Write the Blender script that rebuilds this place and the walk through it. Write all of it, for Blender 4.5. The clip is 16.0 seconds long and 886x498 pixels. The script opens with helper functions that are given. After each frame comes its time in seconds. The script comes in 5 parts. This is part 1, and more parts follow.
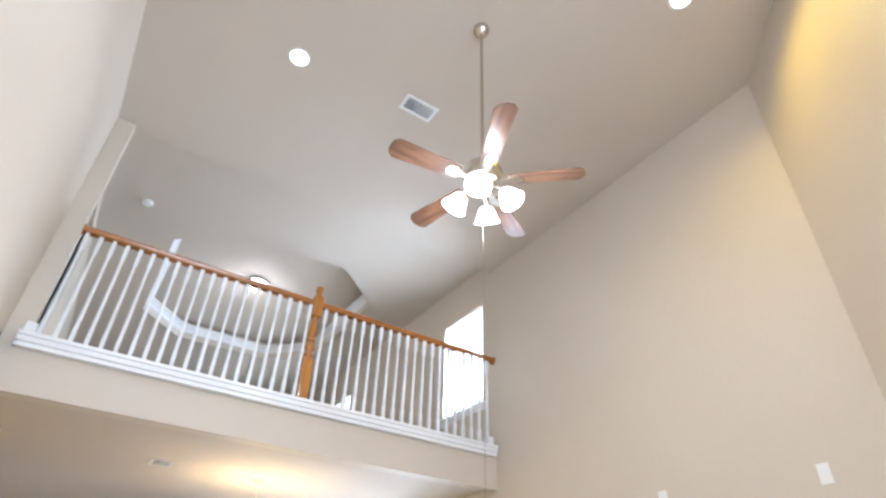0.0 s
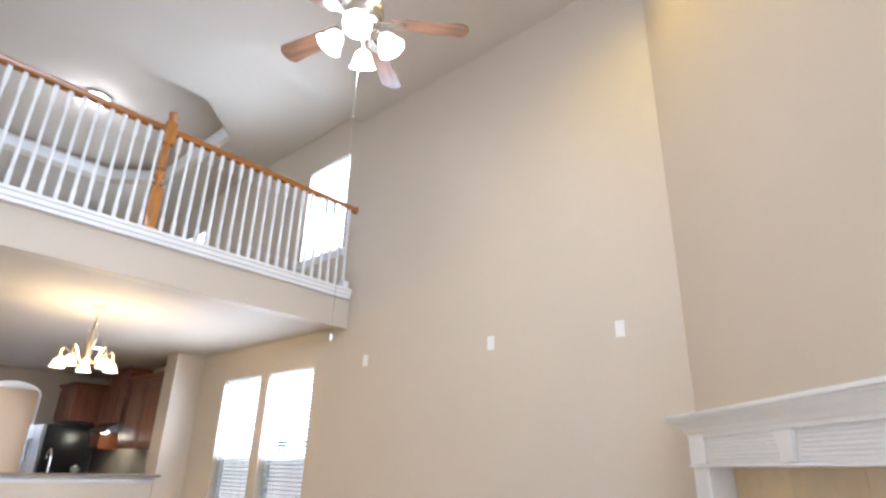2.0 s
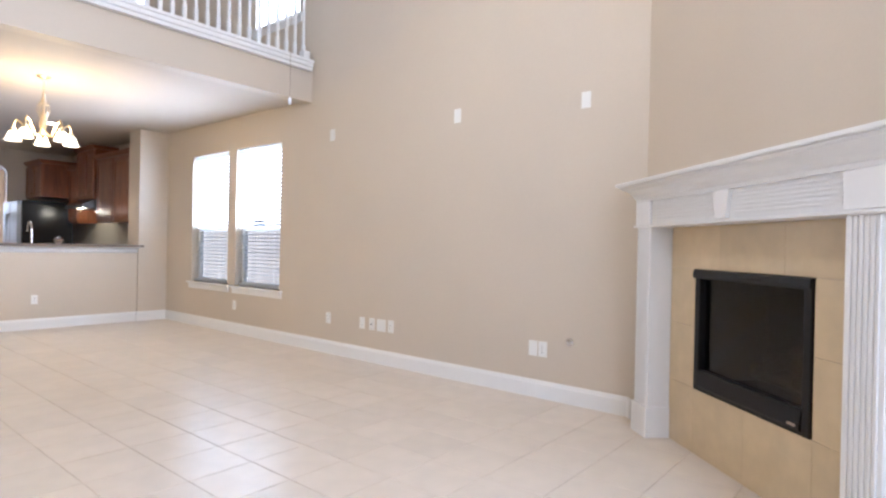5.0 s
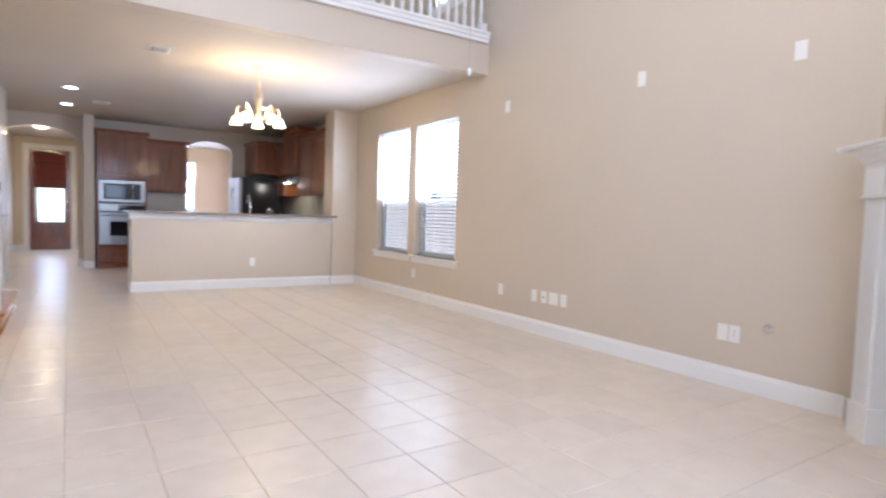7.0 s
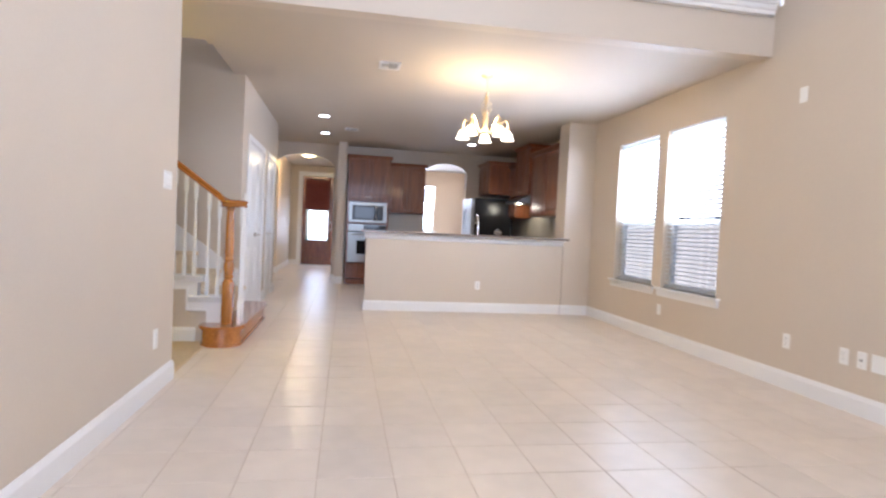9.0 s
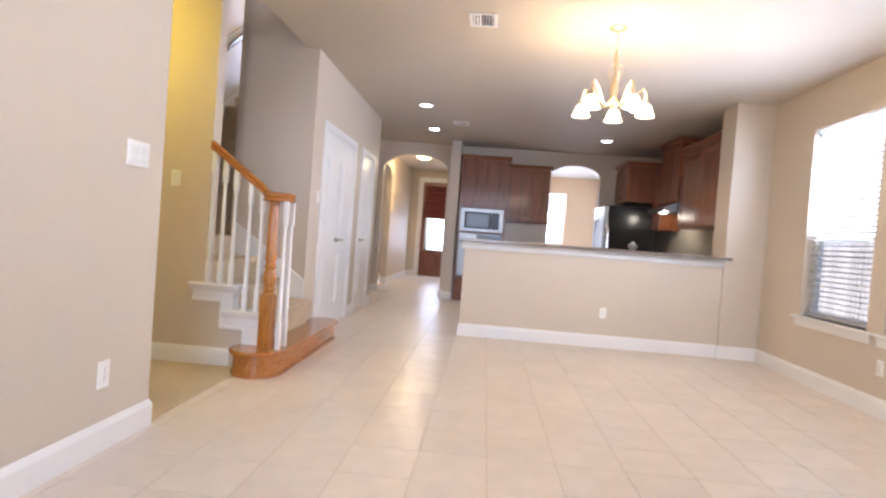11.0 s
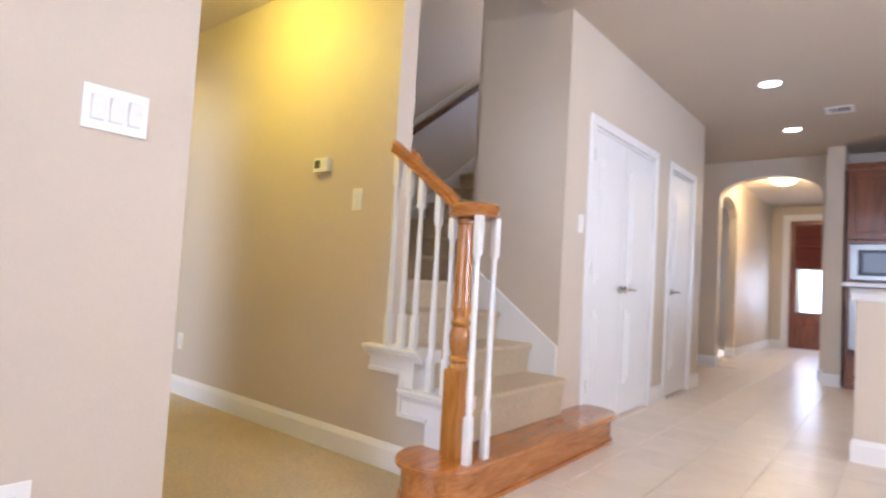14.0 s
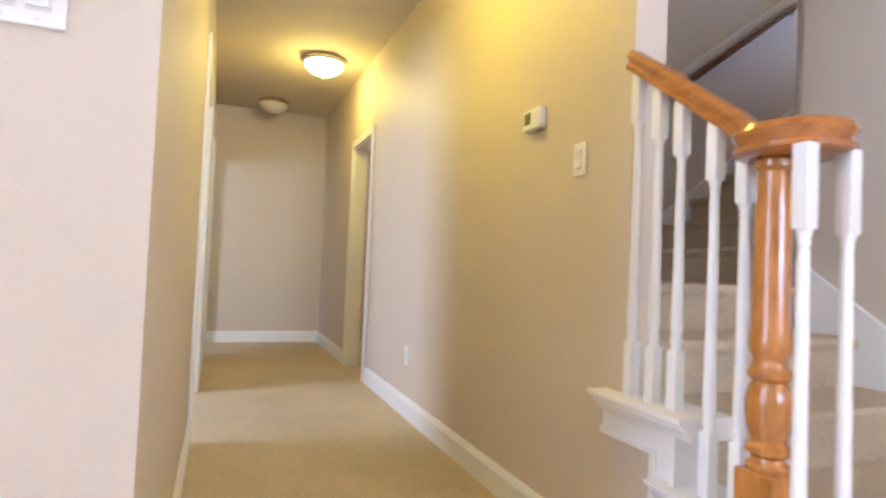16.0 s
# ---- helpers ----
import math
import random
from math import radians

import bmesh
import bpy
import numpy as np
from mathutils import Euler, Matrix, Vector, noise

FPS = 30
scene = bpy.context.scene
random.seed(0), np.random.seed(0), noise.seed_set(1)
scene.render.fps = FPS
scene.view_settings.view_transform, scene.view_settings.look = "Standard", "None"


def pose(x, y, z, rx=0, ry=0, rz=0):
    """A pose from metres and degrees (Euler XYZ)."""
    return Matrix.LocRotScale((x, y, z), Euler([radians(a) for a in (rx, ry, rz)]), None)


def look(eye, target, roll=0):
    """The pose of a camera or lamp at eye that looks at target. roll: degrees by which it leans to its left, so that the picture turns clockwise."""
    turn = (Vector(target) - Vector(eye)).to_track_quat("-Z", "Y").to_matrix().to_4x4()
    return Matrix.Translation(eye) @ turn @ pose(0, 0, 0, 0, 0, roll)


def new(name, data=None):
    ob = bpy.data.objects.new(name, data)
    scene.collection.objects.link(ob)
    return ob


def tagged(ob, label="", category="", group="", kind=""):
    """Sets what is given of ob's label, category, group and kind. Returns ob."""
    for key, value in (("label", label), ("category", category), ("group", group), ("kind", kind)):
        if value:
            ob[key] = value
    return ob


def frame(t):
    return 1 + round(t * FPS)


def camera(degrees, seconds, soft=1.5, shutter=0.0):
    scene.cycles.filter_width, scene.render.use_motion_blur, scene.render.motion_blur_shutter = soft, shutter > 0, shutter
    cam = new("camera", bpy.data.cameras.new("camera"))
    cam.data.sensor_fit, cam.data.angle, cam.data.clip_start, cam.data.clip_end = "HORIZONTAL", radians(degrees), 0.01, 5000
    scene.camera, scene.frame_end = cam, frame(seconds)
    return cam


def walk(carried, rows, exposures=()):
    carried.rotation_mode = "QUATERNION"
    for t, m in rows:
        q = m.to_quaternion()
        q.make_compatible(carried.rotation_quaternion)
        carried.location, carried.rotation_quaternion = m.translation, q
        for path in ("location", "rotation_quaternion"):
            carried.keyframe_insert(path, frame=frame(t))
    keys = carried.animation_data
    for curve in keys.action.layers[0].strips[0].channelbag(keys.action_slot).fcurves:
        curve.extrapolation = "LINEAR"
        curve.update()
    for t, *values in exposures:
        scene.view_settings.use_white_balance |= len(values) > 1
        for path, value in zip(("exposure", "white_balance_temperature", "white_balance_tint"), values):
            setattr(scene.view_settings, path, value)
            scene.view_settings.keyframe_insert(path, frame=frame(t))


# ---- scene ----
cam = camera(76.0, 16.0, 2.4, 0.4)
PATH = [
    (0, (0.150, 0.345, 1.262), (1.007, 1.726, 2.427), 2.41),
    (0.5, (0.150, 0.335, 1.255), (1.160, 1.669, 2.351), 2.16),
    (1, (0.149, 0.325, 1.250), (1.295, 1.627, 2.246), 1.99),
    (1.5, (0.151, 0.312, 1.243), (1.409, 1.594, 2.123), 1.92),
    (2, (0.157, 0.298, 1.235), (1.523, 1.564, 1.963), 1.71),
    (2.5, (0.167, 0.285, 1.222), (1.629, 1.532, 1.777), 1.47),
    (3, (0.178, 0.270, 1.208), (1.709, 1.492, 1.612), 1.23),
    (3.5, (0.188, 0.257, 1.195), (1.754, 1.470, 1.468), 1.23),
    (4, (0.193, 0.252, 1.180), (1.771, 1.473, 1.320), 1.06),
    (4.2, (0.192, 0.252, 1.175), (1.771, 1.476, 1.266), 0.98),
    (6.3, (0.172, 0.262, 1.122), (1.555, 1.703, 1.010), 1.32),
    (6.5, (0.170, 0.266, 1.122), (1.489, 1.765, 1.009), 1.47),
    (7, (0.185, 0.288, 1.130), (1.286, 1.953, 1.014), 1.79),
    (7.5, (0.235, 0.363, 1.138), (1.077, 2.173, 1.016), 2.11),
    (8, (0.310, 0.550, 1.135), (0.916, 2.452, 1.011), 2.40),
    (8.5, (0.410, 0.780, 1.132), (0.883, 2.721, 1.039), 2.55),
    (9, (0.580, 1.065, 1.115), (0.923, 3.034, 1.050), 2.67),
    (9.2, (0.640, 1.175, 1.103), (0.901, 3.157, 1.050), 2.90),
    (11.3, (1.150, 2.665, 1.075), (0.928, 4.652, 1.029), 3.47),
    (11.5, (1.185, 2.800, 1.067), (0.899, 4.779, 1.020), 2.77),
    (12, (1.215, 3.167, 1.020), (0.720, 5.104, 0.976), 2.93),
    (12.5, (1.235, 3.484, 0.952), (0.502, 5.345, 0.968), 3.47),
    (13, (1.205, 3.850, 0.942), (0.355, 5.659, 1.016), 3.60),
    (13.5, (1.150, 4.150, 0.943), (0.145, 5.876, 1.050), 3.53),
    (14, (1.085, 4.415, 0.965), (-0.174, 5.966, 1.065), 3.31),
    (14.5, (0.980, 4.667, 0.975), (-0.433, 6.080, 1.049), 3.60),
    (15, (0.840, 4.880, 0.978), (-0.713, 6.138, 1.049), 3.25),
    (15.5, (0.650, 5.126, 0.990), (-1.082, 6.124, 1.053), 2.41),
    (16, (0.440, 5.334, 0.968), (-1.419, 6.069, 1.031), 2.40),
]
walk(cam, [(t, look(eye, target, roll)) for t, eye, target, roll in PATH], [(0, 0.10, 5270, 11), (4, 0.15, 5220, 15), (7.5, 0.15, 5140, 17), (9, 0.18, 5280, 18), (12, 0.37, 5480, 20), (14, 0.48, 5300, 20), (16, 0.60, 5140, 20)])

# ---- world, sun, exposure ----
world = bpy.data.worlds.new("world")
scene.world = world
world.use_nodes = True
wn = world.node_tree.nodes
sky = wn.new("ShaderNodeTexSky")
sky.sky_type = "NISHITA"
sky.sun_disc = False
sky.sun_elevation, sky.sun_rotation = radians(48), radians(292)
wn["Background"].inputs["Strength"].default_value = 0.15
world.node_tree.links.new(sky.outputs[0], wn["Background"].inputs["Color"])
sun = new("sun", bpy.data.lights.new("sun", "SUN"))
sun.data.energy, sun.data.angle, sun.data.color = 5.0, radians(0.6), (1.0, 0.95, 0.88)
sun.matrix_world = look((0, 0, 0), (0.62, -0.25, -0.74))
scene.view_settings.exposure = 0.0


def area_lamp(name, place, target, w, h, watts, colour=(1, 1, 1)):
    la = bpy.data.lights.new(name, "AREA")
    la.shape, la.size, la.size_y, la.energy, la.color = "RECTANGLE", w, h, watts, colour
    ob = new(name, la)
    ob.matrix_world = look(place, target)
    return ob


def point_lamp(name, place, watts, colour, radius=0.05):
    la = bpy.data.lights.new(name, "POINT")
    la.energy, la.color, la.shadow_soft_size = watts, colour, radius
    ob = new(name, la)
    ob.location = place
    return ob


def spot_lamp(name, place, watts, colour, angle=120, blend=0.8):
    la = bpy.data.lights.new(name, "SPOT")
    la.energy, la.color, la.shadow_soft_size = watts, colour, 0.06
    la.spot_size, la.spot_blend = radians(angle), blend
    ob = new(name, la)
    ob.location = place
    return ob


DAY = (0.86, 0.935, 1.0)
WARM = (1.0, 0.68, 0.29)
SOFT = (1.0, 0.80, 0.53)

# sky light entering by the window openings
area_lamp("window_light_a", (4.128, 7.475, 1.80), (0, 7.475, 1.80), 0.82, 0.90, 66, DAY)
area_lamp("window_light_b", (4.128, 6.37, 1.80), (0, 6.37, 1.80), 0.85, 0.90, 66, DAY)
area_lamp("window_light_c", (4.128, 6.015, 4.38), (0, 6.015, 4.38), 0.8, 1.25, 170, DAY)
area_lamp("window_light_d", (4.128, 10.0, 4.38), (0, 10.0, 4.38), 0.8, 1.25, 110, DAY)
area_lamp("window_light_e", (0.9, -1.62, 1.75), (0.9, 4, 1.6), 2.2, 2.2, 104, DAY)
area_lamp("window_light_f", (0.9, -1.62, 4.2), (0.9, 4, 3.4), 2.2, 1.6, 100, DAY)
area_lamp("window_light_g", (2.72, 16.65, 1.7), (2.72, 14, 1.2), 0.5, 1.2, 90, DAY)
area_lamp("window_light_h", (-3.3, 2.1, 1.5), (-3.3, 5, 1.0), 1.6, 1.6, 75, DAY)
area_lamp("window_light_i", (-5.9, 2.1, 1.5), (-5.9, 5, 0.8), 1.0, 1.6, 6, DAY)
area_lamp("window_light_j", (-0.17, 17.2, 1.1), (-0.17, 12, 0.3), 0.5, 0.8, 9, DAY)
area_lamp("window_light_l", (4.12, 14.6, 1.5), (0, 14.6, 1.5), 1.8, 1.6, 60, DAY)
# added fill that brightens the side room, behind an opening out of view
area_lamp("side_room_fill", (-2.92, 15.0, 1.5), (0, 15.0, 1.5), 1.4, 1.4, 14, DAY)
# lamps that are lit
for a in range(4):
    point_lamp("fan_bulb", (1.79 + 0.17 * math.cos(radians(45 + 90 * a)), 2.535 + 0.17 * math.sin(radians(45 + 90 * a)), 3.50), 14, (1.0, 0.93, 0.84), 0.04)
for a in range(5):
    point_lamp("chandelier_bulb", (1.955 + 0.19 * math.cos(radians(4 + 72 * a)), 6.775 + 0.19 * math.sin(radians(4 + 72 * a)), 2.17), 11.0, WARM, 0.07)
for x, y, watts in ((0.215, 9.65, 34), (0.175, 11.22, 20), (2.83, 11.36, 52), (2.75, 9.33, 80)):
    spot_lamp("downlight_bulb", (x, y, 2.71), watts, SOFT)
spot_lamp("high_downlight_bulb", (0.65, 3.65, 5.40), 60, (1.0, 0.97, 0.92))
spot_lamp("high_downlight_bulb", (2.90, 1.45, 5.40), 75, (1.0, 0.66, 0.07), 150)
point_lamp("hall_bulb", (-4.47, 6.10, 2.50), 17, (1.0, 0.72, 0.10), 0.1)
point_lamp("hall_bulb", (-1.75, 5.88, 2.50), 24, (1.0, 0.74, 0.04), 0.1)
point_lamp("back_room_bulb", (-5.0, 7.7, 2.0), 14, SOFT, 0.08)
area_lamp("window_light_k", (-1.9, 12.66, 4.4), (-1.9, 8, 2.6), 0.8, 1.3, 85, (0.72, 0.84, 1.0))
point_lamp("foyer_bulb", (-0.25, 13.9, 2.42), 42, (1.0, 0.72, 0.32), 0.1)
point_lamp("hood_bulb", (3.66, 10.91, 1.61), 8, (1.0, 0.85, 0.55), 0.03)
point_lamp("loft_bulb", (1.70, 8.4, 5.55), 15, (1.0, 0.95, 0.9), 0.1)
point_lamp("loft_room_bulb", (-1.5, 10.6, 4.6), 20, (1.0, 0.7, 0.25), 0.1)

# ---- materials ----


def material(name, colour, rough=0.5, metal=0.0, grain=0.0, scale=40.0, stain=0.0, bump=0.0, bump_scale=300.0, coat=0.0, emit=0.0, per_piece=0.0, emit_colour=None):
    """Principled surface with variation at two scales and fine relief."""
    m = bpy.data.materials.new(name)
    m.use_nodes = True
    nt = m.node_tree
    b = nt.nodes["Principled BSDF"]
    b.inputs["Roughness"].default_value = rough
    b.inputs["Metallic"].default_value = metal
    b.inputs["Coat Weight"].default_value = coat
    b.inputs["Coat Roughness"].default_value = 0.12
    b.inputs["Base Color"].default_value = (*colour, 1)
    co = nt.nodes.new("ShaderNodeTexCoord")
    src = None
    if grain or stain or per_piece:
        rgb = nt.nodes.new("ShaderNodeRGB")
        rgb.outputs[0].default_value = (*colour, 1)
        src = rgb.outputs[0]

        def vary(fac, amount, src):
            mp = nt.nodes.new("ShaderNodeMapRange")
            mp.inputs["To Min"].default_value, mp.inputs["To Max"].default_value = 1 - amount, 1 + amount
            nt.links.new(fac, mp.inputs["Value"])
            hs = nt.nodes.new("ShaderNodeHueSaturation")
            nt.links.new(mp.outputs[0], hs.inputs["Value"])
            nt.links.new(src, hs.inputs["Color"])
            return hs.outputs[0]
        for amount, sc in ((grain, scale), (stain, 1.3)):
            if amount:
                nz = nt.nodes.new("ShaderNodeTexNoise")
                nz.inputs["Scale"].default_value, nz.inputs["Detail"].default_value = sc, 5
                nt.links.new(co.outputs["Object"], nz.inputs["Vector"])
                src = vary(nz.outputs["Fac"], amount, src)
        if per_piece:
            oi = nt.nodes.new("ShaderNodeObjectInfo")
            src = vary(oi.outputs["Random"], per_piece, src)
        nt.links.new(src, b.inputs["Base Color"])
    if bump:
        nz = nt.nodes.new("ShaderNodeTexNoise")
        nz.inputs["Scale"].default_value, nz.inputs["Detail"].default_value = bump_scale, 3
        nt.links.new(co.outputs["Object"], nz.inputs["Vector"])
        bp = nt.nodes.new("ShaderNodeBump")
        bp.inputs["Strength"].default_value, bp.inputs["Distance"].default_value = bump, 0.01
        nt.links.new(nz.outputs["Fac"], bp.inputs["Height"])
        nt.links.new(bp.outputs[0], b.inputs["Normal"])
    if emit:
        b.inputs["Emission Color"].default_value = (*(emit_colour or colour), 1)
        b.inputs["Emission Strength"].default_value = emit
    return m


def wood(name, dark, light, rough=0.25, axis="z", coat=0.4, scale=14.0, per_piece=0.0):
    """Stained timber: stretched noise for the grain along one axis."""
    m = bpy.data.materials.new(name)
    m.use_nodes = True
    nt = m.node_tree
    b = nt.nodes["Principled BSDF"]
    b.inputs["Roughness"].default_value, b.inputs["Coat Weight"].default_value, b.inputs["Coat Roughness"].default_value = rough, coat, 0.1
    co, mp, nz, nz2, mix, rp = [nt.nodes.new(k) for k in ("ShaderNodeTexCoord", "ShaderNodeMapping", "ShaderNodeTexNoise", "ShaderNodeTexNoise", "ShaderNodeMath", "ShaderNodeValToRGB")]
    mp.inputs["Scale"].default_value = {"x": (0.12, 1, 1), "y": (1, 0.12, 1), "z": (1, 1, 0.12)}[axis]
    nt.links.new(co.outputs["Object"], mp.inputs["Vector"])
    nz.inputs["Scale"].default_value, nz.inputs["Detail"].default_value, nz.inputs["Distortion"].default_value = scale, 4, 2.2
    nz2.inputs["Scale"].default_value, nz2.inputs["Detail"].default_value = scale * 9, 3
    for n in (nz, nz2):
        nt.links.new(mp.outputs[0], n.inputs["Vector"])
    mix.operation = "MULTIPLY_ADD"
    mix.inputs[1].default_value = 0.35
    nt.links.new(nz2.outputs["Fac"], mix.inputs[0])
    nt.links.new(nz.outputs["Fac"], mix.inputs[2])
    rp.color_ramp.elements[0].position, rp.color_ramp.elements[0].color = 0.45, (*dark, 1)
    rp.color_ramp.elements[1].position, rp.color_ramp.elements[1].color = 0.85, (*light, 1)
    nt.links.new(mix.outputs[0], rp.inputs[0])
    nt.links.new(rp.outputs[0], b.inputs["Base Color"])
    bp = nt.nodes.new("ShaderNodeBump")
    bp.inputs["Strength"].default_value, bp.inputs["Distance"].default_value = 0.15, 0.004
    nt.links.new(nz2.outputs["Fac"], bp.inputs["Height"])
    nt.links.new(bp.outputs[0], b.inputs["Normal"])
    return m


PAINT = material("beige_wall_paint", (0.570, 0.494, 0.398), 0.55, grain=0.03, scale=60, stain=0.04, bump=0.12, bump_scale=140)
PAINT.node_tree.nodes["Principled BSDF"].inputs["Specular IOR Level"].default_value = 0.3
CEIL = material("beige_ceiling_paint", (0.53, 0.462, 0.378), 0.8, grain=0.03, scale=60, stain=0.04, bump=0.2, bump_scale=110)
PEACH = material("peach_wall_paint", (0.62, 0.43, 0.26), 0.6, stain=0.04, bump=0.12, bump_scale=140)
WHITE = material("white_trim_paint", (0.765, 0.755, 0.74), 0.35, grain=0.02, scale=30, stain=0.03, bump=0.03, bump_scale=60)
PLASTIC = material("white_plastic", (0.78, 0.77, 0.735), 0.3, stain=0.02)
# white plastic darkened: its colour paints the shadow line round switch rockers
SHADE_PL = material("shaded_white_plastic", (0.66, 0.65, 0.61), 0.35)
TILE = material("cream_floor_tile", (0.625, 0.545, 0.457), 0.33, grain=0.10, scale=7, stain=0.06, bump=0.05, bump_scale=35, coat=0.06, per_piece=0.035)
GROUT = material("tan_grout", (0.53, 0.44, 0.345), 0.9, grain=0.12, scale=80, bump=0.3, bump_scale=250)
CARPET = material("beige_carpet", (0.69, 0.56, 0.375), 0.95, grain=0.28, scale=75, stain=0.22, bump=1.0, bump_scale=420)
STONE = material("tan_travertine_tile", (0.56, 0.44, 0.27), 0.4, grain=0.16, scale=9, stain=0.2, bump=0.08, bump_scale=50, per_piece=0.06)
OAK = wood("golden_oak_upright", (0.29, 0.11, 0.018), (0.46, 0.19, 0.036), scale=24.0)
OAK_X = wood("golden_oak_along_x", (0.27, 0.095, 0.017), (0.40, 0.155, 0.03), axis="x", scale=24.0)
OAK_Y = wood("golden_oak_along_y", (0.27, 0.09, 0.017), (0.46, 0.18, 0.038), axis="y", rough=0.18, scale=24.0)
BLADE = wood("walnut_fan_blade", (0.085, 0.04, 0.022), (0.20, 0.105, 0.058), axis="x", rough=0.3, scale=10)
CHERRY = wood("cherry_cabinet", (0.125, 0.038, 0.014), (0.215, 0.07, 0.024), rough=0.3, coat=0.25, scale=9)
RAILDARK = wood("dark_stained_oak_rail", (0.07, 0.026, 0.010), (0.15, 0.06, 0.025), axis="y", rough=0.14, scale=20)
MAHOGANY = wood("mahogany_door", (0.12, 0.03, 0.012), (0.23, 0.065, 0.024), rough=0.25, scale=9)
STEEL = material("brushed_steel", (0.24, 0.236, 0.23), 0.28, 1.0, grain=0.05, scale=120)
NICKEL = material("brushed_nickel", (0.55, 0.50, 0.43), 0.25, 1.0)
BRASS = material("warm_nickel_chandelier", (0.62, 0.50, 0.33), 0.3, 1.0)
CHROME = material("chrome", (0.75, 0.75, 0.75), 0.08, 1.0)
BLACK = material("black_enamel", (0.012, 0.011, 0.011), 0.22, grain=0.2, scale=60)
IRON = material("black_iron", (0.008, 0.007, 0.007), 0.38, grain=0.2, scale=60, bump=0.06, bump_scale=150)
GLASSBLK = material("smoked_glass", (0.010, 0.010, 0.012), 0.06)
for m, spec in ((IRON, 0.2), (BLACK, 0.3), (GLASSBLK, 0.35), (CHERRY, 0.3)):
    m.node_tree.nodes["Principled BSDF"].inputs["Specular IOR Level"].default_value = spec
LOGS = material("grey_brown_ceramic_log", (0.035, 0.026, 0.022), 0.85, grain=0.4, scale=30, bump=0.6, bump_scale=60)
GRANITE = material("speckled_brown_granite", (0.20, 0.165, 0.14), 0.15, grain=0.6, scale=120, stain=0.1, coat=0.4)
SPLASH = material("cream_backsplash_tile", (0.50, 0.46, 0.38), 0.3, per_piece=0.06)
FABRIC = material("maroon_roman_shade", (0.14, 0.030, 0.022), 0.9, grain=0.15, scale=120, bump=0.4, bump_scale=300)
SLAT = material("white_blind_slat", (0.86, 0.86, 0.84), 0.5)
st = SLAT.node_tree
tl, mx = st.nodes.new("ShaderNodeBsdfTranslucent"), st.nodes.new("ShaderNodeMixShader")
tl.inputs["Color"].default_value = (0.85, 0.86, 0.85, 1)
mx.inputs[0].default_value = 0.7
st.links.new(st.nodes["Principled BSDF"].outputs[0], mx.inputs[1])
st.links.new(tl.outputs[0], mx.inputs[2])
st.links.new(mx.outputs[0], st.nodes["Material Output"].inputs["Surface"])
VINYL = material("white_vinyl_frame", (0.80, 0.80, 0.79), 0.35)
# brick, fence and concrete raised pale so the daylit yard looks overexposed
BRICK = material("pale_outdoor_brick", (0.60, 0.53, 0.47), 0.9, grain=0.2, scale=30, per_piece=0.15, bump=0.3, bump_scale=60)
FENCE = material("pale_cedar_fence", (0.80, 0.72, 0.64), 0.85, grain=0.2, scale=12, per_piece=0.12)
GRASS = material("lawn", (0.07, 0.10, 0.03), 0.95, grain=0.4, scale=40, stain=0.3, bump=0.8, bump_scale=90)
CONCRETE = material("concrete", (0.50, 0.49, 0.47), 0.9, grain=0.1, scale=30, stain=0.1)
# near-black that paints the shade inside gaps, vents and slots
DARK = material("dark_gap", (0.02, 0.02, 0.02), 0.9)
SCREEN = material("lcd_screen", (0.10, 0.12, 0.10), 0.2)
FROST = material("lit_frosted_glass", (0.95, 0.92, 0.86), 0.4, emit=9.0, emit_colour=(1.0, 0.95, 0.88))
FROST_W = material("lit_warm_frosted_glass", (0.95, 0.88, 0.74), 0.4, emit=4.0, emit_colour=(1.0, 0.82, 0.50))
FROST_Y = material("lit_yellow_dome_glass", (0.95, 0.85, 0.65), 0.4, emit=4.0, emit_colour=(1.0, 0.82, 0.45))
FROST_OFF = material("unlit_dome_glass", (0.60, 0.56, 0.48), 0.25)
LENS = material("lit_downlight_lens", (0.95, 0.93, 0.9), 0.4, emit=12.0, emit_colour=(1.0, 0.97, 0.93))
GLASS = bpy.data.materials.new("window_glass")
GLASS.use_nodes = True
FIREGLASS = bpy.data.materials.new("firebox_glass")
FIREGLASS.use_nodes = True
fg = FIREGLASS.node_tree.nodes["Principled BSDF"]
fg.inputs["Transmission Weight"].default_value, fg.inputs["Roughness"].default_value, fg.inputs["IOR"].default_value = 1.0, 0.05, 1.28
fg.inputs["Base Color"].default_value = (0.55, 0.5, 0.47, 1)
gb = GLASS.node_tree.nodes["Principled BSDF"]
gb.inputs["Transmission Weight"].default_value, gb.inputs["Roughness"].default_value, gb.inputs["IOR"].default_value = 1.0, 0.0, 1.02

# ---- helpers for meshes ----


def mesh_object(name, bm, mat, parent=None, label="", smooth=False):
    me = bpy.data.meshes.new(name)
    bmesh.ops.recalc_face_normals(bm, faces=bm.faces)
    bm.to_mesh(me)
    bm.free()
    me.materials.append(mat)
    if smooth:
        for p in me.polygons:
            p.use_smooth = True
        me.set_sharp_from_angle(angle=radians(35))
    ob = new(name, me)
    if parent is not None:
        ob.parent = parent
    if label:
        ob["label"] = label
    return ob


def part(name, bm, mat, parent, label="", smooth=False):
    return mesh_object(name, bm, mat, parent, label, smooth)


def share(name, src, parent, m):
    """Another piece on the same mesh."""
    ob = new(name, src.data)
    ob.parent = parent
    ob.matrix_basis = m
    return ob


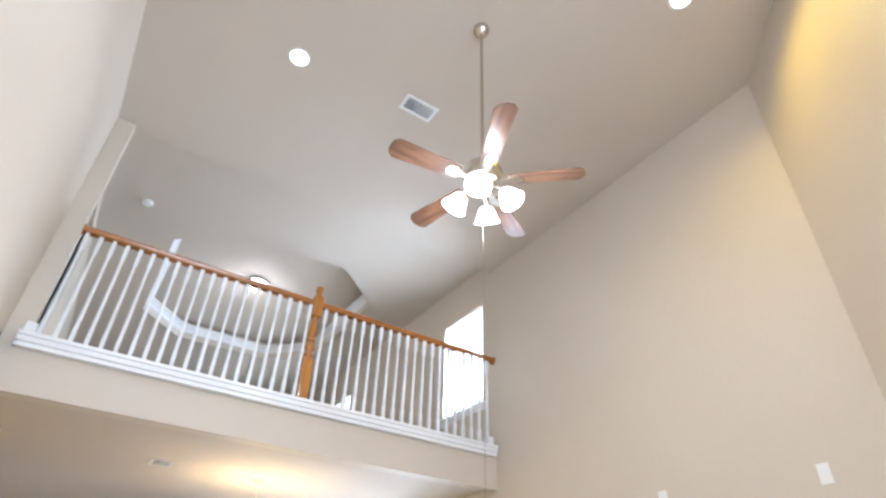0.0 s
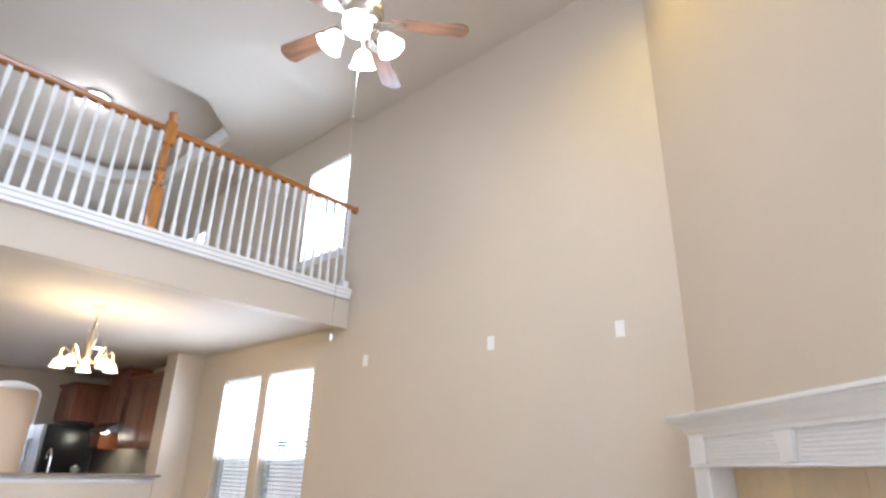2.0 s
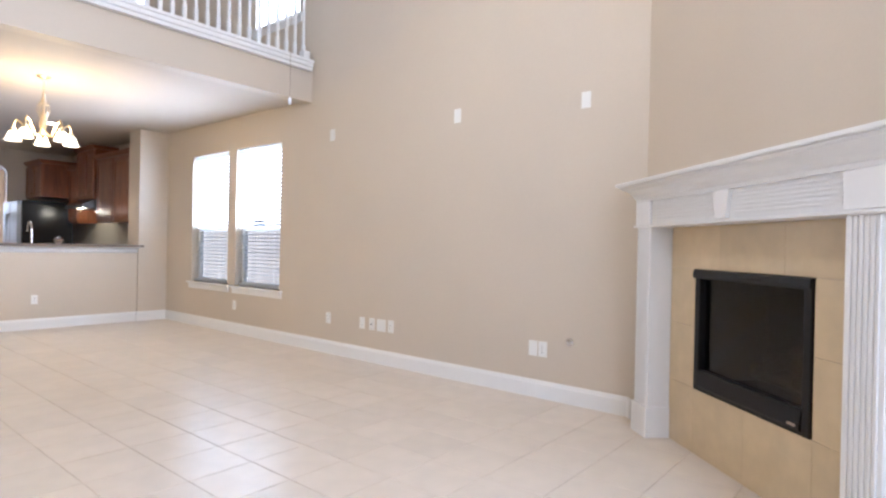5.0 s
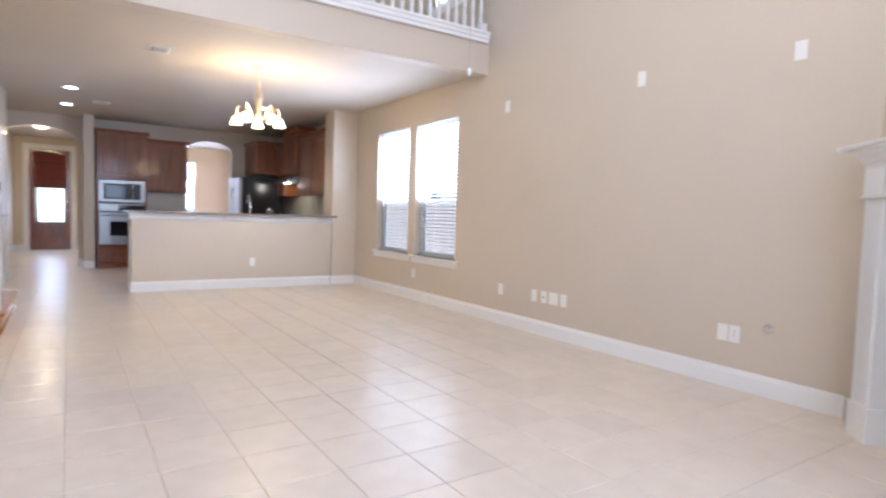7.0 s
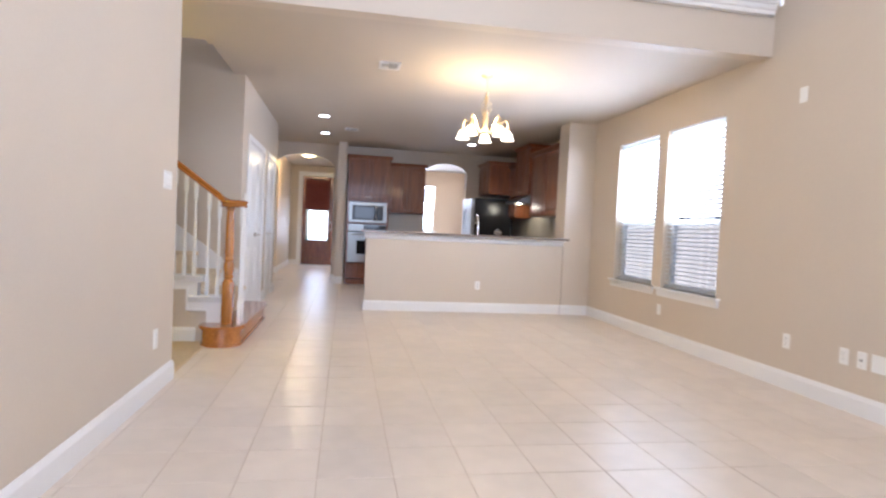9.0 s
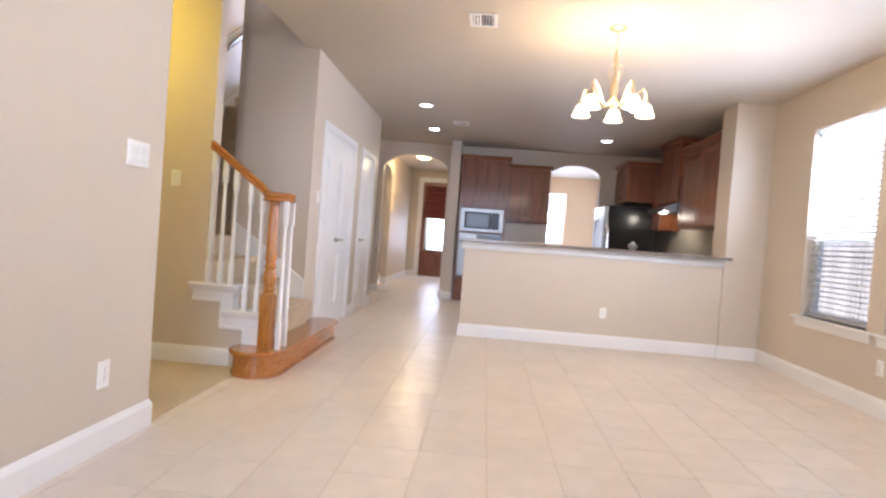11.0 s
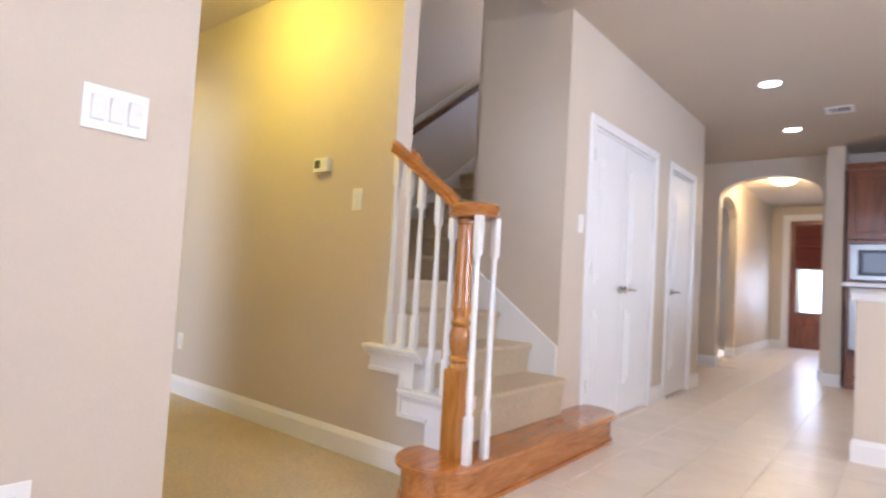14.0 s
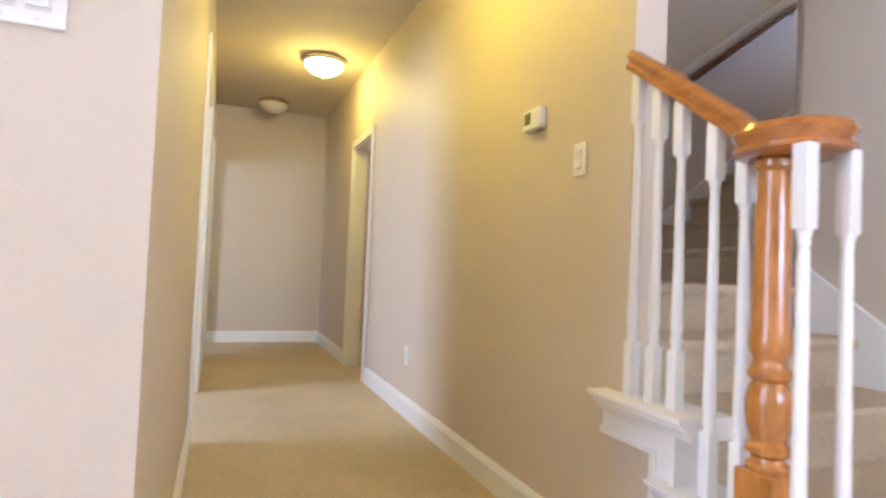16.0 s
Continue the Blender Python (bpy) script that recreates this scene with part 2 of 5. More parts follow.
def thing(name, place, label, category, group="", rz=0.0):
    ob = new(name)
    ob.matrix_basis = pose(*place, 0, 0, rz)
    ob.empty_display_size = 0.1
    return tagged(ob, label, category, group)


def box(x0, x1, y0, y1, z0, z1, bevel=0.0, bm=None):
    own = bm is None
    b = bmesh.new() if own or bevel else bm
    r = bmesh.ops.create_cube(b, size=1.0)
    for v in r["verts"]:
        v.co = Vector(((x0 + x1) / 2 + v.co.x * (x1 - x0), (y0 + y1) / 2 + v.co.y * (y1 - y0), (z0 + z1) / 2 + v.co.z * (z1 - z0)))
    if bevel:
        bmesh.ops.bevel(b, geom=list(b.edges), offset=bevel, segments=2, affect="EDGES", profile=0.6)
        if not own:
            tmp = bpy.data.meshes.new("tmp")
            b.to_mesh(tmp)
            b.free()
            bm.from_mesh(tmp)
            bpy.data.meshes.remove(tmp)
            return bm
    return b


def lathe(profile, n=24, bm=None, at=(0, 0, 0), m=None):
    """Profile of (radius, z) turned round z."""
    b = bm or bmesh.new()
    rings = []
    for r, z in profile:
        ring = []
        for k in range(n):
            a = 2 * math.pi * k / n
            p = Vector((r * math.cos(a), r * math.sin(a), z))
            if m is not None:
                p = m @ p
            ring.append(b.verts.new(p + Vector(at)))
        rings.append(ring)
    for i in range(len(rings) - 1):
        for k in range(n):
            b.faces.new((rings[i][k], rings[i][(k + 1) % n], rings[i + 1][(k + 1) % n], rings[i + 1][k]))
    for ring in (rings[0], rings[-1]):
        b.faces.new(ring)
    return b


def sweep(path, radius, n=10, bm=None, flat=1.0):
    """Round bar along a path of points."""
    b = bm or bmesh.new()
    pts = [Vector(p) for p in path]
    rings = []
    for i, p in enumerate(pts):
        d = (pts[min(i + 1, len(pts) - 1)] - pts[max(i - 1, 0)]).normalized()
        s = d.cross(Vector((0, 0, 1)))
        s = s.normalized() if s.length > 1e-3 else Vector((1, 0, 0))
        u = s.cross(d)
        rings.append([b.verts.new(p + s * radius * math.cos(2 * math.pi * k / n) + u * radius * flat * math.sin(2 * math.pi * k / n)) for k in range(n)])
    for i in range(len(rings) - 1):
        for k in range(n):
            b.faces.new((rings[i][k], rings[i][(k + 1) % n], rings[i + 1][(k + 1) % n], rings[i + 1][k]))
    b.faces.new(rings[0]), b.faces.new(rings[-1])
    return b


def prism(outline, axis, a0, a1, bm=None):
    """Outline of 2D points pushed along an axis: x -> (y, z), y -> (x, z), z -> (x, y)."""
    b = bm or bmesh.new()

    def at(p, a):
        return {"x": (a, p[0], p[1]), "y": (p[0], a, p[1]), "z": (p[0], p[1], a)}[axis]
    lo = [b.verts.new(at(p, a0)) for p in outline]
    hi = [b.verts.new(at(p, a1)) for p in outline]
    n = len(outline)
    for k in range(n):
        b.faces.new((lo[k], lo[(k + 1) % n], hi[(k + 1) % n], hi[k]))
    b.faces.new(lo), b.faces.new(hi)
    return b


def wall(name, axis, a0, a1, u0, u1, z0, z1, holes=(), mat=None, kind="structure", label="", parent=None, arches=(), rounded=()):
    """A wall with thickness a0..a1 across axis, from u0 to u1 along and z0 to z1 up; holes (u0, u1, z0, z1) go through it.
    arches: (u0, u1, spring, top, foot) openings with a rounded head. rounded: (x, y) of upright edges with a bullnose."""
    holes = list(holes) + [(a[0], a[1], a[4], a[3]) for a in arches]
    us = sorted({u0, u1, *[h[0] for h in holes], *[h[1] for h in holes]})
    zs = sorted({z0, z1, *[h[2] for h in holes], *[h[3] for h in holes]})
    us, zs = [u for u in us if u0 <= u <= u1], [z for z in zs if z0 <= z <= z1]
    full = {}
    for i in range(len(us) - 1):
        for j in range(len(zs) - 1):
            cu, cz = (us[i] + us[i + 1]) / 2, (zs[j] + zs[j + 1]) / 2
            full[i, j] = not any(h[0] < cu < h[1] and h[2] < cz < h[3] for h in holes)
    b = bmesh.new()
    seen = {}

    def v(a, u, z):
        k = (round(a, 5), round(u, 5), round(z, 5))
        if k not in seen:
            seen[k] = b.verts.new((a, u, z) if axis == "x" else (u, a, z))
        return seen[k]
    for (i, j), f in full.items():
        if not f:
            continue
        p, q, r, s = us[i], us[i + 1], zs[j], zs[j + 1]
        for a in (a0, a1):
            b.faces.new((v(a, p, r), v(a, q, r), v(a, q, s), v(a, p, s)))
        for di, dj, e in ((-1, 0, ((p, r), (p, s))), (1, 0, ((q, r), (q, s))), (0, -1, ((p, r), (q, r))), (0, 1, ((p, s), (q, s)))):
            if not full.get((i + di, j + dj), False):
                (ua, za), (ub, zb) = e
                b.faces.new((v(a0, ua, za), v(a0, ub, zb), v(a1, ub, zb), v(a1, ua, za)))
    for ua, ub, spring, top, foot in arches:
        c, hw, rise = (ua + ub) / 2, (ub - ua) / 2, top - spring
        curve = [(c - hw * math.cos(math.pi * k / 16), spring + rise * math.sin(math.pi * k / 16)) for k in range(17)]
        for half, corner in ((curve[:9], (ua, top)), (curve[8:], (ub, top))):
            prism([*half, corner], axis, a0, a1, b)
    soft = [e for e in b.edges if any(all(abs(v.co.x - rx) < 1e-4 and abs(v.co.y - ry) < 1e-4 for v in e.verts) for rx, ry in rounded)]
    if soft:
        bmesh.ops.bevel(b, geom=soft, offset=0.02, segments=4, affect="EDGES")
    ob = mesh_object(name, b, mat or PAINT, parent)
    return tagged(ob, label, "wall", kind=kind)


def slab(name, x0, x1, y0, y1, z0, z1, mat, label="", category="ceiling", kind="structure"):
    return tagged(mesh_object(name, box(x0, x1, y0, y1, z0, z1), mat), label, category, kind=kind)

# ---- structure ----
H1, LOFT, TOP = 2.72, 3.09, 5.45
wall_e = wall("wall_east", "x", 4.04, 4.20, 1.5, 17.1, 0, 5.92, [(7.01, 7.94, 0.60, 2.315), (5.87, 6.82, 0.60, 2.315), (5.58, 6.45, 3.72, 5.04), (9.55, 10.45, 3.72, 5.04), (13.6, 15.6, 0.6, 2.4)], label="tall plain beige painted wall with windows")
DIAG = pose(4.04, 1.64, 0, 0, 0, 46.8)
wd = wall("wall_fireplace", "y", -0.5, 0.0, -2.62, 0.12, 0, 5.92, [(-1.50, -0.62, 0.37, 1.05)], label="angled beige corner wall behind the fireplace")
wd.matrix_basis = DIAG
wall("wall_south_east", "x", 2.2, 2.36, -1.66, -0.2, 0, 5.92, label="plain beige painted wall")
wall("wall_south", "y", -1.66, -1.5, -0.72, 2.2, 0, 5.92, [(-0.2, 2.0, 0.6, 2.9), (-0.2, 2.0, 3.35, 5.0)], label="beige painted wall with large window openings")
wall("wall_west", "x", -0.72, -0.57, -1.5, 5.23, 0, 5.92, label="plain tall beige painted wall ending at the hallway")
wall("wall_west_pier", "y", 5.23, 5.33, -0.72, -0.57, H1, 5.92, label="beige wall pier beside the loft opening")
wall("wall_loft_pier", "y", 5.33, 5.47, -0.72, -0.41, LOFT, 5.92, label="beige wall pier beside the loft opening")
wall("wall_hall_south", "y", 5.08, 5.23, -6.5, -0.72, 0, H1, [(-3.95, -2.75, 0, 2.05), (-6.4, -5.45, 0, 2.05)], label="beige hallway wall with door openings")
wall("wall_hall_end", "x", -6.65, -6.5, 2.0, 8.3, 0, H1, label="beige wall closing the hallway")
wall("wall_hall_north", "y", 6.49, 6.61, -6.5, -2.6, 0, H1, [(-4.84, -4.16, 0, 2.05)], label="beige hallway wall with a door opening")
wall("wall_stair_south", "y", 6.49, 6.61, -2.6, -0.95, 0, 5.92, label="beige hallway wall beside the stairs")
wall("wall_stair_north", "y", 7.62, 7.74, -1.24, -0.56, 0, 5.92, label="beige wall beside the lower stair flight")
wall("wall_stair_west", "x", -2.58, -2.46, 6.61, 12.6, 0, 5.92, label="beige stairwell wall carrying the handrail")
wall("wall_stair_east", "x", -1.36, -1.24, 7.74, 12.6, 0, 5.92, label="beige stairwell wall")
wall("wall_closet", "x", -0.70, -0.56, 7.74, 10.62, 0, H1, [(8.00, 9.22, 0, 2.06), (9.68, 10.36, 0, 2.06)], label="beige wall with white closet doors")
wall("wall_closet_back", "x", -1.23, -1.13, 7.74, 10.74, 0, H1, label="plain beige closet back")
wall("wall_closet_return", "y", 10.62, 10.74, -1.16, -0.56, 0, H1, label="beige wall return")
wall("wall_foyer_arch", "y", 12.60, 12.75, -1.30, 0.40, 0, H1, arches=[(-0.83, 0.33, 2.24, 2.50, 0)], label="beige wall with a wide arched opening")
wall("wall_kitchen_stub", "x", 0.40, 0.57, 12.18, 12.75, 0, H1, label="short beige wall stub beside the oven cabinet")
wall("wall_kitchen_back", "y", 12.68, 12.83, 0.57, 4.04, 0, H1, arches=[(2.17, 3.03, 2.28, 2.50, 0)], label="beige kitchen wall with an arched doorway")
wall("wall_foyer_west", "x", -1.05, -0.92, 12.75, 17.1, 0, H1, arches=[(13.0, 14.15, 2.1, 2.40, 0)], label="beige foyer wall with an arched opening")
wall("wall_foyer_east", "x", 0.42, 0.57, 12.90, 17.1, 0, H1, label="plain beige foyer wall")
wall("wall_front", "y", 17.1, 17.25, -3.0, 4.2, 0, H1, [(-0.62, 0.25, 0, 2.46), (2.45, 3.0, 1.08, 2.32)], label="beige front wall with the entrance door")
# unseen opening added for the side room fill lamp
wall("wall_side_room", "x", -3.0, -2.85, 12.75, 17.1, 0, H1, [(14.2, 15.8, 0.7, 2.3)], label="plain beige wall of a side room")
wall("wall_side_room_south", "y", 12.62, 12.75, -3.0, -1.30, 0, H1, label="plain beige wall of a side room")
wall("wall_dining", "y", 16.5, 16.62, 0.57, 4.04, 0, H1, [(2.47, 2.97, 1.08, 2.32)], PEACH, label="peach painted dining room wall with a window")
wall("wall_bedroom_south", "y", 1.85, 2.0, -6.65, -0.72, 0, H1, [(-4.1, -2.5, 0.7, 2.3), (-6.4, -5.4, 0.7, 2.3)], label="plain beige bedroom wall with windows")
wall("wall_back_room_north", "y", 8.3, 8.42, -6.5, -2.58, 0, H1, label="plain beige back room wall")
wall("wall_back_room_side", "x", -3.6, -3.48, 6.61, 8.3, 0, H1, label="plain beige back room wall")
# loft
wall("wall_loft_west", "x", -0.72, -0.57, 5.47, 12.6, LOFT, 5.92, [(6.2, 7.62, LOFT, 5.45)], label="beige loft wall with the stair arrival")
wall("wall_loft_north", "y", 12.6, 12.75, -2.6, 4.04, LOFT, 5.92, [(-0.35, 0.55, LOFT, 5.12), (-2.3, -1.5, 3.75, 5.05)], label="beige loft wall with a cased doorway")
wall("wall_loft_room", "y", 14.6, 14.7, -1.2, 1.4, LOFT, 5.92, label="plain wall of the upper room")
wall("wall_loft_room_side", "x", -1.2, -1.1, 12.75, 14.6, LOFT, 5.92, label="plain wall of the upper room")
wall("wall_loft_room_side_b", "x", 1.3, 1.4, 12.75, 14.6, LOFT, 5.92, label="plain wall of the upper room")
slab("ceiling_loft_room", -1.2, 1.4, 12.75, 14.7, 5.62, 5.92, CEIL, "plain upper room ceiling")
slab("floor_loft_room", -1.2, 1.4, 12.75, 14.7, LOFT - 0.1, LOFT + 0.01, CARPET, "beige carpet", "floor")
# ceilings
slab("ceiling_ground", -0.68, 4.04, 5.47, 12.6, H1, LOFT, CEIL, "flat beige painted ceiling under the loft")
slab("ceiling_ground_front", -1.30, 4.04, 12.6, 17.1, H1, LOFT, CEIL, "flat beige painted ceiling")
slab("ceiling_side_room", -3.0, -1.30, 12.75, 17.1, H1, LOFT, CEIL, "flat beige painted ceiling")
slab("ceiling_hall", -6.65, -0.72, 1.85, 6.49, H1, LOFT, CEIL, "flat beige painted hallway ceiling")
slab("ceiling_hall_mouth", -0.72, -0.68, 5.23, 6.61, H1, LOFT, CEIL, "flat beige painted hallway ceiling")
slab("ceiling_hall_corner", -0.68, -0.57, 5.23, 5.47, H1, LOFT, CEIL, "flat beige painted hallway ceiling")
slab("ceiling_back_room", -6.65, -2.6, 6.49, 8.42, H1, LOFT, CEIL, "flat beige painted ceiling")
slab("ceiling_closet", -1.30, -0.68, 7.74, 12.6, H1, LOFT, CEIL, "flat beige painted ceiling")
slab("ceiling_great", -0.72, 4.2, -1.66, 5.40, TOP, 5.92, CEIL, "high flat beige ceiling of the great room")
slab("ceiling_stairwell", -2.6, -0.72, 5.40, 12.75, 5.62, 5.92, CEIL, "beige stairwell ceiling")
lc = bmesh.new()
TX0, TX1, TY0, TY1, TC = 0.35, 3.25, 6.75, 10.4, 0.68
for x0, x1, y0, y1 in ((-0.72, TX0, 5.40, 12.75), (TX1, 4.04, 5.40, 12.75), (TX0, TX1, 5.40, TY0), (TX0, TX1, TY1, 12.75)):
    box(x0, x1, y0, y1, 5.62, 5.92, bm=lc)
for cx, cy, sx, sy in ((TX0, TY0, 1, 1), (TX1, TY0, -1, 1), (TX0, TY1, 1, -1), (TX1, TY1, -1, -1)):
    prism([(cx, cy), (cx + sx * TC, cy), (cx, cy + sy * TC)], "z", 5.62, 5.92, lc)
tagged(mesh_object("ceiling_loft", lc, CEIL), "beige loft ceiling with an eight-sided tray", "ceiling", kind="structure")
slab("ceiling_loft_tray", TX0 - 0.1, TX1 + 0.1, TY0 - 0.1, TY1 + 0.1, 5.92, 5.98, CEIL, "recessed beige tray of the loft ceiling")
OCT = [(TX0 + TC, TY0), (TX1 - TC, TY0), (TX1, TY0 + TC), (TX1, TY1 - TC), (TX1 - TC, TY1), (TX0 + TC, TY1), (TX0, TY1 - TC), (TX0, TY0 + TC)]
crown = bmesh.new()
cx, cy = (TX0 + TX1) / 2, (TY0 + TY1) / 2
rings = []
for depth, z in ((0.0, 5.72), (0.02, 5.735), (0.03, 5.76), (0.07, 5.80), (0.10, 5.815), (0.10, 5.83), (0.0, 5.83)):
    ring = []
    for x, y in OCT:
        k = 1 - depth / 1.5
        ring.append(crown.verts.new((cx + (x - cx) * k, cy + (y - cy) * k, z)))
    rings.append(ring)
for a, b in zip(rings, rings[1:]):
    for k in range(8):
        crown.faces.new((a[k], a[(k + 1) % 8], b[(k + 1) % 8], b[k]))
tagged(mesh_object("trim_tray_crown", crown, WHITE), "white crown moulding round the tray ceiling", "moulding", kind="structure")
# floors
slab("floor", -1.30, 4.04, -1.5, 17.25, -0.15, -0.004, GROUT, "cream ceramic floor tiles with tan grout", "floor")
slab("floor_hall_carpet", -6.5, -0.595, 2.0, 6.49, -0.1, 0.008, CARPET, "worn beige cut-pile hallway carpet", "carpet")
slab("floor_back_room", -6.5, -2.58, 6.49, 8.3, -0.1, 0.004, CARPET, "beige carpet", "carpet")
slab("floor_side_room", -3.0, -1.30, 12.75, 17.1, -0.1, 0.0, CARPET, "beige carpet", "carpet")
slab("floor_under_stairs", -2.58, -1.30, 6.61, 12.6, -0.1, 0.0, CONCRETE, "plain floor under the stairs", "floor")
slab("floor_loft", -0.57, 4.04, 5.47, 12.6, LOFT, LOFT + 0.012, CARPET, "beige loft carpet", "carpet")
slab("ground", -60, 60, -60, 60, -0.5, -0.2, GRASS, "lawn round the house", "ground")
# balcony face and white skirt
wall("wall_balcony_face", "y", 5.33, 5.47, -0.57, 4.04, H1 - 0.03, LOFT, label="beige edge beam below the loft railing")


def base_board(name, pts, h=0.135, t=0.016):
    """Skirting along a run of points, the room on the left of the walk."""
    b = bmesh.new()
    prof = [(0, 0), (t, 0), (t, h - 0.03), (t * 0.6, h - 0.012), (t * 0.35, h), (0, h)]
    rows = []
    P = [Vector((*p, 0)) for p in pts]
    for i, p in enumerate(P):
        dirs = []
        if i:
            dirs.append((p - P[i - 1]).normalized())
        if i < len(P) - 1:
            dirs.append((P[i + 1] - p).normalized())
        ns = [Vector((-d.y, d.x, 0)) for d in dirs]
        n = sum(ns, Vector())
        n = n / n.length
        k = 1 / max(0.3, n.dot(ns[0]))
        rows.append([b.verts.new(p + n * (o * k) + Vector((0, 0, z))) for o, z in prof])
    for r, s in zip(rows, rows[1:]):
        for k in range(len(prof)):
            b.faces.new((r[k], r[(k + 1) % len(prof)], s[(k + 1) % len(prof)], s[k]))
    b.faces.new(rows[0]), b.faces.new(rows[-1])
    return tagged(mesh_object(name, b, WHITE), "tall white painted skirting board", "baseboard", kind="structure")


base_board("baseboard_east", [(3.99, 1.70), (4.04, 1.74), (4.04, 8.69), (3.64, 8.69), (3.64, 8.72), (0.87, 8.72), (0.87, 8.86)])
base_board("baseboard_west", [(-0.72, 5.23), (-0.57, 5.23), (-0.57, -1.5)])
base_board("baseboard_hall_south", [(-2.68, 5.23), (-0.72, 5.23)])
base_board("baseboard_hall_south_far", [(-5.38, 5.23), (-4.02, 5.23)])
base_board("baseboard_hall_end", [(-4.92, 6.49), (-6.5, 6.49), (-6.5, 5.23)])
base_board("baseboard_hall_north", [(-0.72, 6.49), (-4.08, 6.49)])
base_board("baseboard_closet_a", [(-0.56, 9.61), (-0.56, 9.29)])
base_board("baseboard_closet_b", [(-1.16, 10.74), (-0.56, 10.74), (-0.56, 10.43)])
base_board("baseboard_arch", [(-0.83, 12.75), (-0.83, 12.60), (-1.28, 12.60), (-1.28, 10.74)])
base_board("baseboard_stub", [(0.57, 12.18), (0.40, 12.18), (0.40, 12.60), (0.33, 12.60), (0.33, 12.75)])
base_board("baseboard_foyer", [(-0.70, 17.1), (-0.92, 17.1), (-0.92, 14.15), (-1.05, 14.15)])
base_board("baseboard_foyer_e", [(0.42, 12.75), (0.42, 17.1), (0.33, 17.1)])
base_board("baseboard_dining", [(4.04, 16.5), (0.57, 16.5)])
# added pale strip over the lawn, brightens what shows through the lower panes
slab("pavement", 4.25, 6.6, -2.0, 14.0, -0.2, -0.15, CONCRETE, "added pale concrete strip that brightens the window view", "pavement")

# ---- stairs ----
RISE, RUN = 0.181, 0.25
LAND = RISE * 5 + 0.04
stair = thing("staircase", (0, 0, 0), "carpeted staircase with an oak starter step and white stringers", "staircase")
# starter step with round ends
NX, NY = -0.444, 6.455


def step_outline(grow):
    pts = []
    for k in range(13):
        a = radians(180 + 180 * k / 12)
        pts.append((-0.475 + (0.168 + grow) * math.cos(a), 6.40 + (0.168 + grow) * math.sin(a)))
    for k in range(7):
        a = radians(0 + 90 * k / 6)
        pts.append((-0.307 - 0.12 + (0.12 + grow) * math.cos(a), 7.86 + (0.12 + grow) * math.sin(a)))
    pts += [(-0.558, 7.98 + grow), (-0.558, 7.60), (-0.62, 7.60), (-0.62, 6.52)]
    return pts


part("starter_riser", prism(step_outline(0.0), "z", 0.0, 0.15), OAK_Y, stair, "glossy golden oak starter step", True)
tr = prism(step_outline(0.03), "z", 0.15, 0.182)
bmesh.ops.bevel(tr, geom=[e for e in tr.edges if abs(e.verts[0].co.z - e.verts[1].co.z) < 1e-4], offset=0.009, segments=3, affect="EDGES")
part("starter_tread", tr, OAK_Y, stair, "glossy golden oak tread with bullnose edge", True)
part("shoe_moulding", prism(step_outline(0.012), "z", 0.0, 0.022), OAK_Y, stair, "oak shoe moulding", True)


def carpet_step(x0, x1, y0, y1, z, axis):
    """Carpeted tread with a rounded nose and its riser."""
    prof = [(0.0, -RISE - 0.045)] + [(-0.012, -0.045), (-0.028, -0.040), (-0.034, -0.02), (-0.028, -0.004), (-0.012, 0.0)] + [(RUN + 0.03, 0.0), (RUN + 0.03, -RISE - 0.045)]
    if axis == "x":
        return prism([(x1 - p[0], z + p[1]) for p in prof], "y", y0, y1)
    return prism([(y0 + p[0], z + p[1]) for p in prof], "x", x0, x1)


for k in range(3):
    part("step", carpet_step(0, -0.51 - RUN * k, 6.58, 7.60, RISE * (k + 2) + 0.04, "x"), CARPET, stair, "" if k else "beige carpeted step", True)
part("landing", box(-2.46, -1.28, 6.61, 7.74, LAND - 0.2, LAND, 0.015), CARPET, stair, "beige carpeted landing")
part("landing_nose", carpet_step(0, -1.26, 6.58, 7.60, LAND, "x"), CARPET, stair, "", True)
for k in range(12):
    part("step", carpet_step(-2.44, -1.37, 7.74 + RUN * k, 0, LAND + RISE * (k + 1), "y"), CARPET, stair, "", True)
part("landing_floor", box(-2.46, -0.57, 7.74 + RUN * 12, 12.6, LOFT - 0.1, LOFT + 0.01), CARPET, stair)
# stringer boards
part("stringer", prism([(-0.562, 0.0), (-0.562, 0.578), (-1.24, 1.066), (-1.24, 0.80), (-0.75, 0.3), (-0.75, 0.0)], "y", 7.598, 7.619), WHITE, stair, "white painted wall stringer")
sk = [(7.70, 1.16), (7.70, 0.96), (10.9, 0.96 + 3.2 * RISE / RUN), (10.9, 1.16 + 3.2 * RISE / RUN)]
part("stringer", prism(sk, "x", -2.459, -2.438), WHITE, stair, "white painted wall stringer")
# stepped outer stringer with nosing trims
face = bmesh.new()
for x0, x1, z0, z1 in ((-0.63, -0.47, 0.0, 0.40), (-0.79, -0.63, 0.295, 0.40), (-0.79, -0.705, 0.40, 0.575), (-1.02, -0.79, 0.49, 0.575)):
    box(x0, x1, 6.468, 6.56, z0, z1, bm=face)
part("outer_stringer", face, WHITE, stair, "white stepped stringer face")
core = bmesh.new()
box(-0.95, -0.55, 6.49, 6.60, 0.0, 0.39, bm=core)
box(-0.95, -0.76, 6.49, 6.60, 0.39, 0.57, bm=core)
part("knee_wall", core, PAINT, stair, "beige knee wall under the steps")


